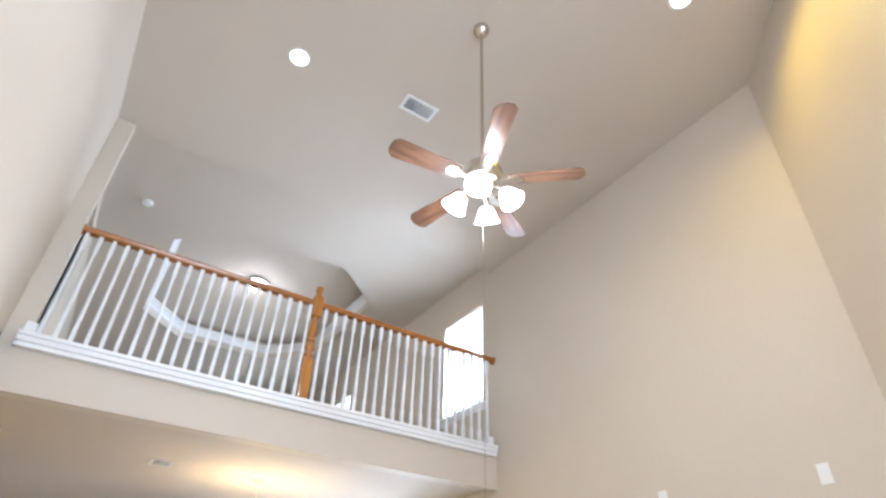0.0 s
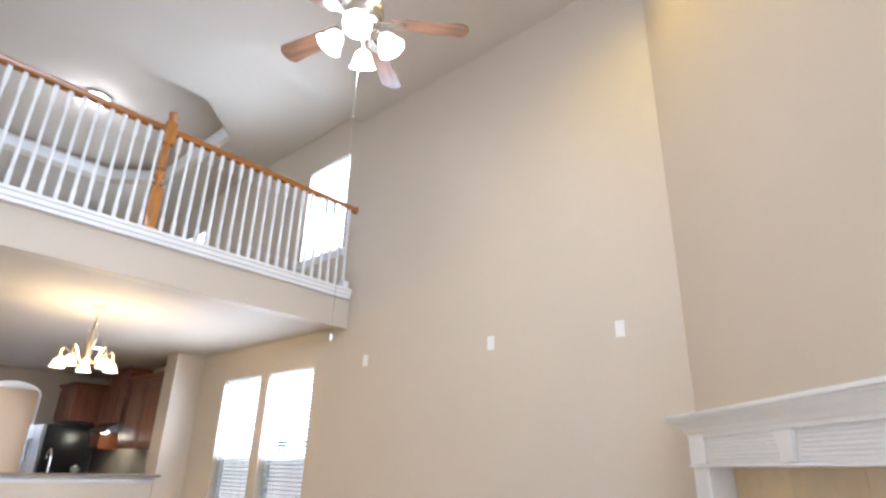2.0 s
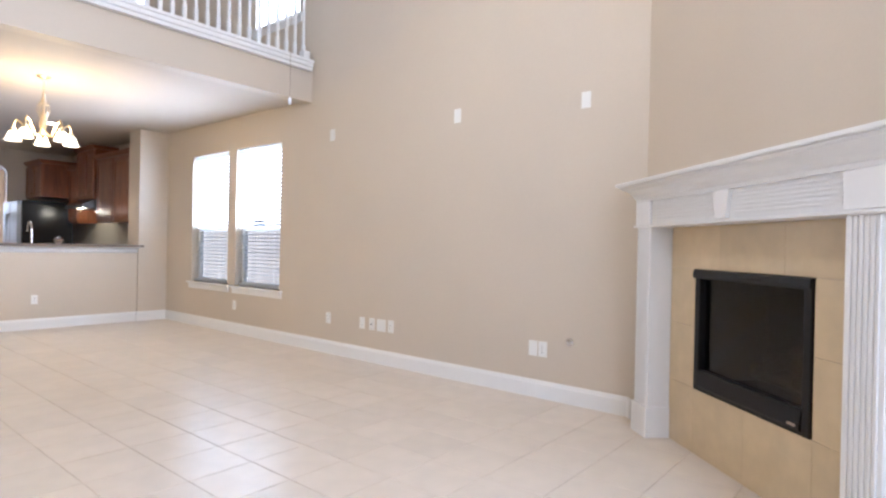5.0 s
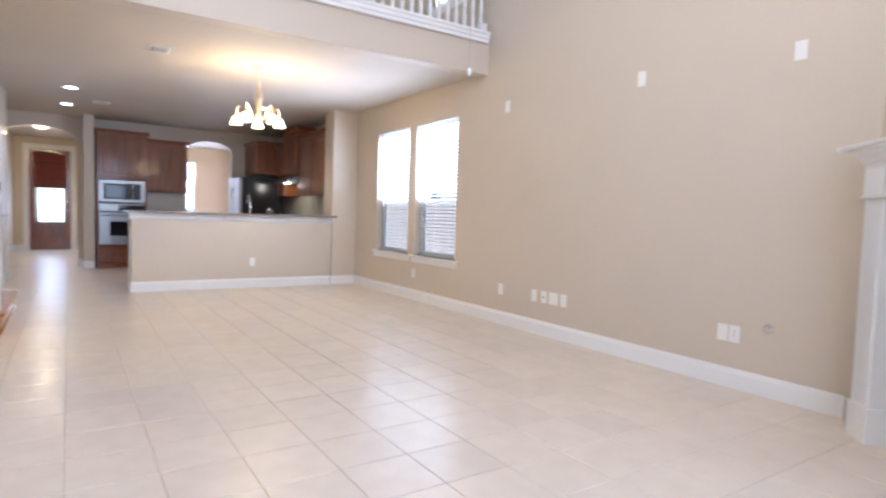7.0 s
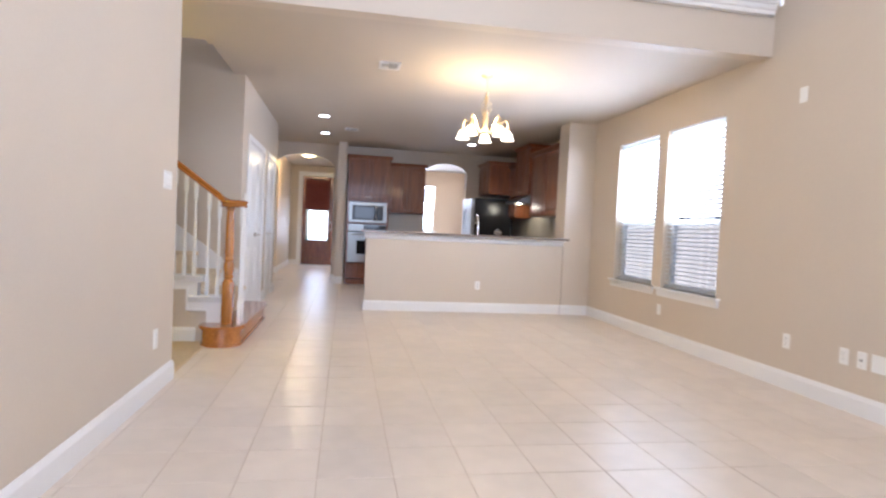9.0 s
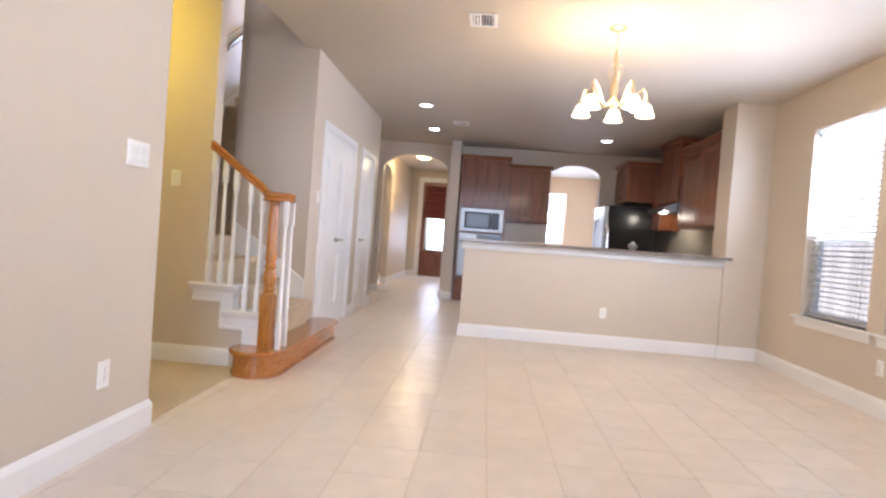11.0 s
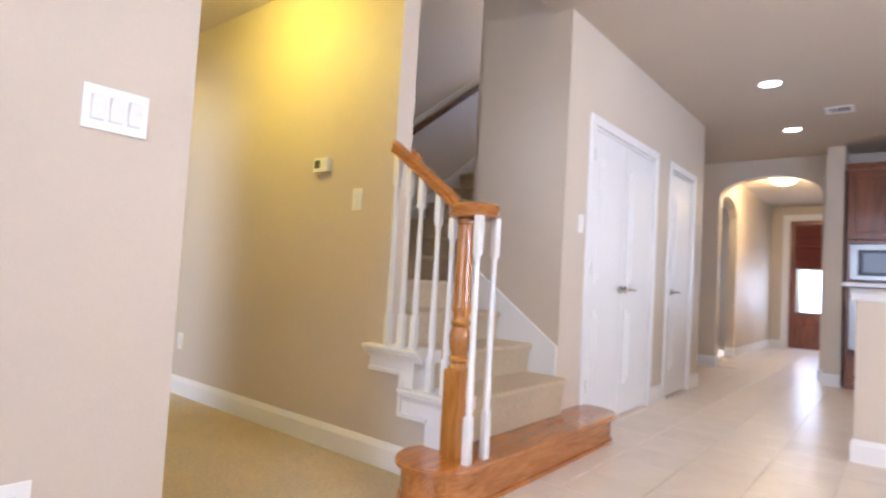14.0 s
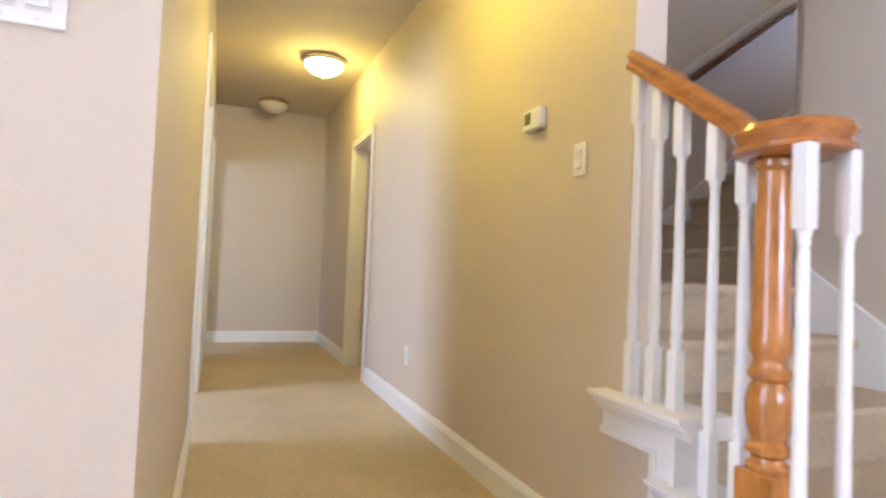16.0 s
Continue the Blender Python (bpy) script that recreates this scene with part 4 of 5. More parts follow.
part("body", box(0.07, 0.82, 0.0, 0.86, 0.02, 1.78, 0.008), BLACK, fr, "glossy black cabinet")
for k in range(2):
    d = part("door", box(0.0, 0.062, 0.005 + 0.43 * k, 0.425 + 0.43 * k, 0.05, 1.77, 0.012), STEEL, fr, "brushed steel door")
    part("handle", sweep([(0.0, 0.39 + 0.08 * k, 0.75), (-0.045, 0.39 + 0.08 * k, 0.78), (-0.045, 0.39 + 0.08 * k, 1.52), (0.0, 0.39 + 0.08 * k, 1.55)], 0.011), STEEL, d, "", True)
part("base_grille", box(0.03, 0.07, 0.02, 0.84, 0.0, 0.05), BLACK, fr)
# sink run behind the half wall
sink = thing("sink_cabinet", (0.90, 8.88, 0), "cherry sink cabinet behind the half wall", "cabinet")
part("body", box(0, 2.5, 0, 0.58, 0.1, 0.88), CHERRY, sink)
part("end_panel", box(-0.01, -0.001, 0.0, 0.58, 0.0, 0.88), WHITE, sink)
part("toe_kick", box(0, 2.5, 0.0, 0.52, 0, 0.1), BLACK, sink)
tagged(mesh_object("countertop", box(0.88, 3.38, 8.87, 9.51, 0.882, 0.915, 0.005), GRANITE), "speckled brown granite sink counter", "countertop")
fa = thing("faucet", (2.50, 9.18, 0.915), "tall chrome gooseneck kitchen faucet", "faucet")
part("base", lathe([(0.028, 0), (0.028, 0.01), (0.018, 0.02), (0.016, 0.06)], 16), CHROME, fa, "", True)
part("spout", sweep([(0, 0, 0.05), (0, 0, 0.34), (0, 0.02, 0.40), (0, 0.07, 0.44), (0, 0.13, 0.43), (0, 0.17, 0.38), (0, 0.175, 0.32)], 0.012), CHROME, fa, "", True)
part("lever", sweep([(0.018, 0, 0.05), (0.05, 0, 0.07), (0.09, 0, 0.11)], 0.006), CHROME, fa, "", True)
soap = thing("small_dish", (2.72, 8.88, 1.079), "small clear glass dish on the bar top", "dish")
part("bowl", lathe([(0.025, 0), (0.03, 0.006), (0.05, 0.03), (0.058, 0.055), (0.054, 0.055), (0.045, 0.03), (0.02, 0.012)], 20), CHROME, soap, "", True)
ob = part("lid", lathe([(0.05, 0.058), (0.035, 0.075), (0.012, 0.083), (0.014, 0.095), (0.006, 0.10)], 20), CHROME, soap, "", True)

# ---- fireplace ----
fp = thing("fireplace_mantel", (4.04, 1.64, 0), "white painted mantel with fluted pilasters on the corner wall", "mantel", rz=46.8)
D = 0.156


def flutes(parent, x0, x1, y, z0, z1, n, across=False):
    """Fluting in relief: separate ridges proud of the face."""
    s = ((z1 - z0) if across else (x1 - x0)) / (2 * n + 1)
    first = None
    for k in range(n + 1):
        m = pose(0, 0, 2 * k * s) if across else pose(2 * k * s, 0, 0)
        if first is None:
            b = box(x0, x1, y, y + 0.007, z0, z0 + s, 0.0025) if across else box(x0, x0 + s, y, y + 0.007, z0, z1, 0.0025)
            first = part("flute", b, WHITE, parent)
        else:
            share("flute", first, parent, m)


for s0, s1 in ((0.19, 0.36), (1.80, 1.97)):
    pil = part("pilaster", box(-s1, -s0, 0.0, D, 0.0, 1.31, 0.003), WHITE, fp, "white fluted pilaster")
    flutes(pil, -s1 + 0.02, -s0 - 0.02, D, 0.20, 1.29, 5)
    part("plinth", box(-s1 - 0.012, -s0 + 0.012, 0.0, D + 0.014, 0.0, 0.19, 0.004), WHITE, pil)
    part("corner_block", box(-s1 - 0.004, -s0 + 0.004, 0.0, D + 0.012, 1.31, 1.455, 0.004), WHITE, pil)
frieze = part("frieze", box(-1.795, -0.365, 0.0, D - 0.005, 1.31, 1.455, 0.003), WHITE, fp, "white fluted frieze board")
flutes(frieze, -1.785, -1.16, D - 0.005, 1.335, 1.44, 5, True)
flutes(frieze, -1.00, -0.375, D - 0.005, 1.335, 1.44, 5, True)
part("keystone", prism([(-1.12, 1.315), (-1.04, 1.315), (-1.015, 1.452), (-1.145, 1.452)], "y", D - 0.004, D + 0.02), WHITE, fp, "white wedge-shaped keystone")
part("bead", box(-1.99, -0.17, 0.0, D + 0.018, 1.295, 1.309, 0.004), WHITE, fp)
cr = bmesh.new()
prof = [(0.0, 1.455), (0.012, 1.455), (0.014, 1.475), (0.022, 1.478), (0.03, 1.50), (0.055, 1.525), (0.085, 1.54), (0.088, 1.55), (0.10, 1.552), (0.10, 1.572), (0.112, 1.560), (0.112, 1.578)]
rows = []
for o, z in prof:
    rows.append([cr.verts.new((x, y, z)) for x, y in ((-0.20 + o, 0.0), (-0.20 + o, D + o), (-1.96 - o, D + o), (-1.96 - o, 0.0))])
for a, b in zip(rows, rows[1:]):
    for k in range(4):
        cr.faces.new((a[k], a[(k + 1) % 4], b[(k + 1) % 4], b[k]))
cr.faces.new(rows[-1]), cr.faces.new(rows[0])
part("mantel_shelf", cr, WHITE, fp, "white crown-moulded mantel shelf")
sur = tagged(new("fireplace_surround"), "tan stone tile surround round the firebox", "surround")
sur.matrix_basis = DIAG
cells = []
for s0, s1, z0, z1 in ((0.362, 0.62, 0.0, 0.37), (0.362, 0.62, 0.37, 0.72), (0.362, 0.62, 0.72, 1.05), (0.362, 0.84, 1.05, 1.295), (0.84, 1.32, 1.05, 1.295), (1.32, 1.799, 1.05, 1.295), (1.50, 1.799, 0.72, 1.05), (1.50, 1.799, 0.37, 0.72), (1.50, 1.799, 0.0, 0.37), (0.62, 1.06, 0.0, 0.37), (1.06, 1.50, 0.0, 0.37)):
    part("tile", box(-s1 + 0.0008, -s0 - 0.0008, 0.001, 0.013, z0 + 0.0008, z1 - 0.0008, 0.001), STONE, sur, "" if cells else "tan stone tile")
    cells.append(1)
fb = thing("gas_firebox", (4.04 - 0.03 * math.cos(radians(46.8)), 1.64 - 0.03 * math.sin(radians(46.8)), 0), "black metal gas firebox with glass front and logs", "fireplace", rz=46.8)
ff = bmesh.new()
for s0, s1, z0, z1 in ((0.60, 0.645, 0.37, 1.05), (1.415, 1.46, 0.37, 1.05), (0.645, 1.415, 1.0, 1.05), (0.645, 1.415, 0.37, 0.485)):
    box(-s1, -s0, -0.03, 0.02, z0, z1, 0.004, ff)
part("frame", ff, IRON, fb, "black metal frame")
part("hood_lip", prism([(0.015, 1.005), (0.030, 1.0), (0.035, 1.012), (0.030, 1.045), (0.018, 1.052)], "x", -1.462, -0.598), IRON, fb)
part("lower_louvre", prism([(0.0, 0.40), (0.028, 0.39), (0.032, 0.40), (0.021, 0.475), (0.0, 0.475)], "x", -1.415, -0.645), IRON, fb)
ins = bmesh.new()
box(-1.415, -0.65, -0.42, -0.40, 0.40, 1.0, bm=ins)
box(-1.435, -1.415, -0.42, -0.03, 0.40, 1.0, bm=ins)
box(-0.65, -0.63, -0.42, -0.03, 0.40, 1.0, bm=ins)
box(-1.435, -0.63, -0.42, -0.03, 1.0, 1.02, bm=ins)
box(-1.435, -0.63, -0.42, -0.03, 0.38, 0.40, bm=ins)
part("liner", ins, IRON, fb)
g = part("glass", box(-1.415, -0.65, -0.02, -0.016, 0.485, 1.0), FIREGLASS, fb, "clear glass front")
for a, (x0, y0, z0, x1, y1, z1, r) in enumerate(((-1.35, -0.2, 0.50, -0.78, -0.24, 0.52, 0.045), (-1.30, -0.3, 0.56, -0.85, -0.26, 0.60, 0.04), (-1.2, -0.16, 0.53, -1.0, -0.30, 0.66, 0.035), (-0.9, -0.15, 0.53, -1.08, -0.30, 0.65, 0.03))):
    pts = [(x0 + (x1 - x0) * k / 6, y0 + (y1 - y0) * k / 6 + 0.01 * math.sin(k * 2.1 + a), z0 + (z1 - z0) * k / 6 + 0.008 * math.cos(k * 1.7)) for k in range(7)]
    part("log", sweep(pts, r, 9), LOGS, fb, "" if a else "ceramic log", True)
part("burner_pan", box(-1.40, -0.72, -0.36, -0.10, 0.40, 0.445, 0.01), LOGS, fb)
part("maker_badge", box(-1.40, -1.35, 0.030, 0.0335, 0.405, 0.417), NICKEL, fb)

# ---- doors ----


def casing(parent, w, h, y=0.0, t=0.02, cw=0.07, mat=None):
    """Door casing round an opening of width w and height h, on the face y = 0, proud towards -y."""
    for nm, x0, x1, z0, z1 in (("casing", -cw, -0.004, 0, h + cw), ("casing", w + 0.004, w + cw, 0, h + cw), ("casing", -0.004, w + 0.004, h + 0.004, h + cw)):
        part(nm, box(x0, x1, -t, -0.001, z0, z1, 0.005), mat or WHITE, parent)


def jamb(parent, w, h, depth, mat=None):
    b = bmesh.new()
    for x0, x1, z0, z1 in ((-0.002, 0.018, 0, h), (w - 0.018, w + 0.002, 0, h), (0.018, w - 0.018, h - 0.018, h + 0.002)):
        box(x0, x1, -0.002, depth, z0, z1, bm=b)
    part("jamb", b, mat or WHITE, parent)


def lever(parent, x, z, side):
    k = part("door_handle", lathe([(0.028, 0), (0.028, 0.006), (0.012, 0.012), (0.010, 0.045)], 16, m=pose(0, 0, 0, 90, 0, 0)), NICKEL, parent, "brushed nickel lever handle", True)
    k.location = (x, 0, z)
    part("lever", sweep([(0, -0.042, 0), (side * 0.03, -0.046, 0.003), (side * 0.07, -0.046, 0.002), (side * 0.11, -0.042, -0.006)], 0.008, flat=0.8), NICKEL, k, "", True)
    return k


def arch_panel(b, x0, x1, z0, z1, rise, y0, y1):
    c, hw = (x0 + x1) / 2, (x1 - x0) / 2
    pts = [(x0, z0), (x1, z0), (x1, z1 - rise)]
    pts += [(c + hw * math.cos(math.pi * k / 10), z1 - rise + rise * math.sin(math.pi * k / 10)) for k in range(1, 10)]
    pts += [(x0, z1 - rise)]
    prism(pts, "y", y0, y1, b)


def leaf(name, parent, x, w, h, m=None, mat=None, arched=True):
    """Moulded panel door leaf, front towards -y; each half has tall upper and short lower panels."""
    d = part(name, box(0, w, 0.012, 0.045, 0.012, h - 0.004, 0.003), mat or WHITE, parent)
    d.matrix_basis = m or pose(x, -0.008, 0)
    n = 1
    st = 0.10
    pw = (w - st * (n + 1)) / n
    for k in range(n):
        x0 = st + k * (pw + st)
        for z0, z1, ri in ((0.24, 0.80, 0.0), (0.98, h - 0.16, 0.05 if arched else 0.0)):
            b = bmesh.new()
            arch_panel(b, x0, x0 + pw, z0, z1, max(ri, 0.002), 0.003, 0.012)
            arch_panel(b, x0 + 0.035, x0 + pw - 0.035, z0 + 0.035, z1 - 0.035, max(ri, 0.002), -0.007, 0.003)
            part("raised_panel", b, mat or WHITE, d)
    return d


# closet doors on the closet wall: local x runs along +y, front towards +x
cd1 = thing("door_1", (-0.56, 8.00, 0), "white double closet doors with arched panels", "door", rz=90)
cd1["kind"] = "structure"
casing(cd1, 1.22, 2.06)
jamb(cd1, 1.22, 2.06, 0.13)
a = leaf("door_leaf", cd1, 0.019, 0.589, 2.045)
b = leaf("door_leaf", cd1, 0.612, 0.589, 2.045)
lever(a, 0.545, 0.95, -1)
lever(b, 0.04, 0.95, 1)
for z in (0.25, 1.05, 1.82):
    part("hinge", lathe([(0.007, 0), (0.007, 0.09)], 10, at=(0.02, -0.004, z)), NICKEL, cd1)
# dark strip painted as the shade under the doors
part("threshold_shade", box(0.02, 1.20, 0.05, 0.12, 0.0, 0.008), DARK, cd1)
cd2 = thing("door_2", (-0.56, 9.68, 0), "white panelled closet door", "door", rz=90)
cd2["kind"] = "structure"
casing(cd2, 0.68, 2.06)
jamb(cd2, 0.68, 2.06, 0.13)
a = leaf("door_leaf", cd2, 0.019, 0.642, 2.045)
lever(a, 0.07, 0.95, 1)
part("floor_grille", box(0.05, 0.63, 0.02, 0.04, 0.0, 0.011), DARK, cd2)
# front door
fd = thing("door_3", (-0.62, 17.1, 0), "mahogany entrance door with glass and maroon shade", "door")
fd["kind"] = "structure"
casing(fd, 0.87, 2.46, cw=0.10)
jamb(fd, 0.87, 2.46, 0.15)
db = bmesh.new()
for x0, x1, z0, z1 in ((0.02, 0.13, 0.01, 2.44), (0.74, 0.85, 0.01, 2.44), (0.13, 0.74, 2.28, 2.44), (0.13, 0.74, 0.52, 0.68), (0.13, 0.74, 0.01, 0.18)):
    box(x0, x1, 0.02, 0.065, z0, z1, 0.004, db)
lf = part("door_leaf", db, MAHOGANY, fd, "mahogany door leaf")
part("lower_panel", box(0.13, 0.74, 0.035, 0.05, 0.18, 0.52), MAHOGANY, lf)
part("raised_panel", box(0.19, 0.68, 0.024, 0.036, 0.23, 0.47, 0.01), MAHOGANY, lf)
g = part("glass", box(0.13, 0.74, 0.040, 0.044, 0.68, 2.28), GLASS, lf, "clear glass light")
g.visible_shadow = False
for k in range(4):
    part("shade_fold", prism([(-0.012, 2.36 - 0.21 * k), (-0.030, 2.33 - 0.21 * k), (-0.034, 2.17 - 0.21 * k), (-0.016, 2.145 - 0.21 * k), (-0.004, 2.16 - 0.21 * k), (-0.002, 2.36 - 0.21 * k)], "x", 0.11, 0.76), FABRIC, fd, "maroon woven shade fold")
hk = part("door_handle", lathe([(0.02, 0), (0.02, 0.01), (0.012, 0.02), (0.025, 0.035), (0.027, 0.05), (0.015, 0.06)], 14, m=pose(0, 0, 0, 90, 0, 0)), NICKEL, lf, "", True)
hk.location = (0.79, 0.02, 0.98)
hk = part("deadbolt", lathe([(0.025, 0), (0.025, 0.012), (0.012, 0.015)], 14, m=pose(0, 0, 0, 90, 0, 0)), NICKEL, lf, "", True)
hk.location = (0.79, 0.02, 1.18)
# hallway doorways: south openings without leaf, north with an open leaf
hd = thing("door_4", (-2.75, 5.23, 0), "white cased bedroom doorway standing open", "door", rz=180)
hd["kind"] = "structure"
casing(hd, 1.20, 2.05)
jamb(hd, 1.20, 2.05, 0.15)
hd2 = thing("door_5", (-5.45, 5.23, 0), "white cased doorway at the hallway end", "door", rz=180)
hd2["kind"] = "structure"
casing(hd2, 0.95, 2.05)
jamb(hd2, 0.95, 2.05, 0.15)
hd3 = thing("door_6", (-4.84, 6.49, 0), "white cased doorway with its door standing ajar", "door")
hd3["kind"] = "structure"
casing(hd3, 0.68, 2.05)
jamb(hd3, 0.68, 2.05, 0.12)
lf = leaf("door_leaf", hd3, 0, 0.63, 2.02, pose(0.645, 0.125, 0, 0, 0, 97))
lever(lf, 0.57, 0.95, -1)
for z in (0.25, 1.75):
    part("hinge", box(0.655, 0.664, 0.09, 0.125, z, z + 0.09), NICKEL, hd3)
ld = thing("door_7", (-0.35, 12.6, LOFT), "white cased doorway of an upper room", "door")
ld["kind"] = "structure"
casing(ld, 0.90, 2.05)
jamb(ld, 0.90, 2.05, 0.15)

# ---- lamps ----


def blade_mesh():
    pts = [(0.17, -0.050), (0.24, -0.056), (0.61, -0.074), (0.645, -0.045), (0.655, 0.0), (0.645, 0.045), (0.61, 0.074), (0.24, 0.056), (0.17, 0.050)]
    b = prism(pts, "z", -0.004, 0.004)
    bmesh.ops.bevel(b, geom=[e for e in b.edges if abs(e.verts[0].co.z - e.verts[1].co.z) < 1e-5], offset=0.0015, segments=1, affect="EDGES")
    return b


def bell(parent, m, mat, label, s=1.0):
    prof = [(0.022 * s, 0.0), (0.040 * s, -0.010 * s), (0.054 * s, -0.035 * s), (0.061 * s, -0.065 * s), (0.068 * s, -0.085 * s), (0.082 * s, -0.105 * s), (0.078 * s, -0.105 * s), (0.058 * s, -0.07 * s), (0.036 * s, -0.018 * s), (0.012 * s, -0.006 * s)]
    ob = part("shade", lathe(prof, 20), mat, parent, label, True)
    ob.matrix_basis = m
    return ob


FX, FY, FZ = 1.79, 2.535, 3.80
fan = thing("ceiling_fan", (FX, FY, 0), "five-blade walnut ceiling fan with lit bell shades", "ceiling fan")
part("canopy", lathe([(0.065, TOP), (0.066, TOP - 0.02), (0.055, TOP - 0.05), (0.03, TOP - 0.075), (0.02, TOP - 0.08)], 24), NICKEL, fan, "brushed nickel canopy", True)
part("downrod", lathe([(0.012, FZ + 0.10), (0.012, TOP - 0.07)], 12), NICKEL, fan, "long brushed nickel rod", True)
part("motor_housing", lathe([(0.02, FZ + 0.14), (0.035, FZ + 0.12), (0.08, FZ + 0.10), (0.12, FZ + 0.07), (0.13, FZ + 0.03), (0.125, FZ - 0.02), (0.10, FZ - 0.05), (0.075, FZ - 0.06), (0.07, FZ - 0.10), (0.05, FZ - 0.125)], 28), NICKEL, fan, "brushed nickel motor housing", True)
bl = None
for k in range(5):
    a = 30 + 72 * k
    m = pose(0, 0, FZ - 0.03, 0, 0, a) @ pose(0, 0, 0, 12, 0, 0)
    if bl is None:
        bl = part("blade", blade_mesh(), BLADE, fan, "walnut wood fan blade")
        bl.matrix_basis = m
        ir = part("blade_iron", prism([(0.08, -0.02), (0.16, -0.016), (0.20, -0.04), (0.25, -0.03), (0.27, 0.0), (0.25, 0.03), (0.20, 0.04), (0.16, 0.016), (0.08, 0.02)], "z", -0.012, -0.0045), NICKEL, fan)
        ir.matrix_basis = m
    else:
        share("blade", bl, fan, m)
        share("blade_iron", ir, fan, m)
for k in range(4):
    a = 45 + 90 * k
    m = pose(0, 0, FZ - 0.10, 0, 0, a)
    arm = part("lamp_arm", sweep([(0.04, 0, 0), (0.09, 0, 0.01), (0.12, 0, -0.01), (0.135, 0, -0.04)], 0.009), NICKEL, fan, "", True)
    arm.matrix_basis = m
    bell(fan, m @ pose(0.135, 0, -0.035, 0, -30, 0), FROST, "lit white bell shade", 1.0)
part("pull_chain", lathe([(0.0011, 1.84), (0.0011, FZ - 0.12)], 6), NICKEL, fan, "thin long pull chain")
part("chain_pull", lathe([(0.003, 1.84), (0.007, 1.835), (0.008, 1.815), (0.004, 1.805)], 12), WHITE, fan, "white pull knob", True)

CX, CY = 1.955, 6.775
ch = thing("chandelier", (CX, CY, 0.0), "warm nickel five-arm chandelier with lit bell shades", "chandelier")
part("canopy", lathe([(0.06, H1), (0.06, H1 - 0.012), (0.045, H1 - 0.022), (0.015, H1 - 0.035)], 20), BRASS, ch, "", True)
for k in range(6):
    z = H1 - 0.03 - 0.026 * k
    pts = [(0.008 * math.cos(t * math.pi / 4) * (k % 2), 0.008 * math.cos(t * math.pi / 4) * (1 - k % 2), z - 0.018 + 0.018 * math.sin(t * math.pi / 4)) for t in range(9)]
    part("chain_link", sweep(pts, 0.0022, 6), BRASS, ch)
part("stem", lathe([(0.006, 2.56), (0.018, 2.54), (0.010, 2.52), (0.022, 2.48), (0.014, 2.43), (0.010, 2.38), (0.026, 2.30), (0.034, 2.26), (0.024, 2.20), (0.034, 2.17), (0.03, 2.14), (0.012, 2.12), (0.016, 2.10), (0.004, 2.08)], 18), BRASS, ch, "turned centre stem", True)
for k in range(5):
    a = 4 + 72 * k
    m = pose(0, 0, 0, 0, 0, a)
    arm = part("arm", sweep([(0.02, 0, 2.19), (0.06, 0, 2.14), (0.11, 0, 2.14), (0.15, 0, 2.20), (0.18, 0, 2.25), (0.22, 0, 2.28), (0.24, 0, 2.25), (0.245, 0, 2.19)], 0.009), BRASS, ch, "curved metal arm", True)
    arm.matrix_basis = m
    sc = part("scroll", sweep([(0.015, 0, 2.46), (0.05, 0, 2.44), (0.055, 0, 2.38), (0.03, 0, 2.32), (0.02, 0, 2.28)], 0.004, 8), BRASS, ch, "", True)
    sc.matrix_basis = m
    cup = part("socket_cup", lathe([(0.012, 2.205), (0.024, 2.195), (0.026, 2.175), (0.02, 2.165)], 14, at=(0.245, 0, 0)), BRASS, ch, "", True)
    cup.matrix_basis = m
    bell(ch, m @ pose(0.245, 0, 2.17), FROST_W, "lit warm bell shade", 0.86)


def downlight(x, y, z, r=0.075):
    ob = thing("recessed_light", (x, y, z), "round white recessed ceiling light, lit", "recessed light", "recessed ceiling lights")
    part("trim_ring", lathe([(r * 1.25, 0.0), (r * 1.25, -0.004), (r * 1.1, -0.008), (r, -0.004), (r, 0.0)], 28), WHITE, ob, "", True)
    part("lens", lathe([(r, -0.0025), (r * 0.8, -0.0045), (r * 0.2, -0.005)], 28), LENS, ob, "glowing white lens")
    return ob


for x, y in ((0.215, 9.65), (0.175, 11.22), (2.83, 11.36), (2.75, 9.33)):
    downlight(x, y, H1)
downlight(0.65, 3.65, TOP)
downlight(2.90, 1.45, TOP)


def dome(name, x, y, z, r, mat, label):
    ob = thing(name, (x, y, z), label, "ceiling light")
    part("base_ring", lathe([(r * 0.9, 0.0), (r * 1.02, -0.015), (r * 1.02, -0.035), (r * 0.95, -0.045)], 32), NICKEL, ob, "brushed nickel ring", True)
    part("glass_dome", lathe([(r * 0.94, -0.045), (r * 0.90, -0.075), (r * 0.70, -0.115), (r * 0.35, -0.14), (0.012, -0.148)], 32), mat, ob, "frosted glass dome", True)
    part("finial", lathe([(0.012, -0.148), (0.014, -0.156), (0.005, -0.17)], 12), NICKEL, ob, "", True)
    return ob


dome("hall_ceiling_light", -4.47, 6.10, H1, 0.175, FROST_Y, "lit frosted dome light on the hallway ceiling")
dome("hall_ceiling_light", -1.75, 5.88, H1, 0.16, FROST_Y, "lit frosted dome light on the hallway ceiling")
dome("hall_ceiling_light", -6.03, 5.82, H1, 0.16, FROST_OFF, "unlit glass dome light at the hallway end")
dome("foyer_ceiling_light", -0.25, 13.75, H1, 0.20, FROST_Y, "lit frosted dome light on the foyer ceiling")
dome("loft_ceiling_light", 1.70, 8.30, 5.92, 0.17, FROST, "lit frosted dome light in the tray ceiling")
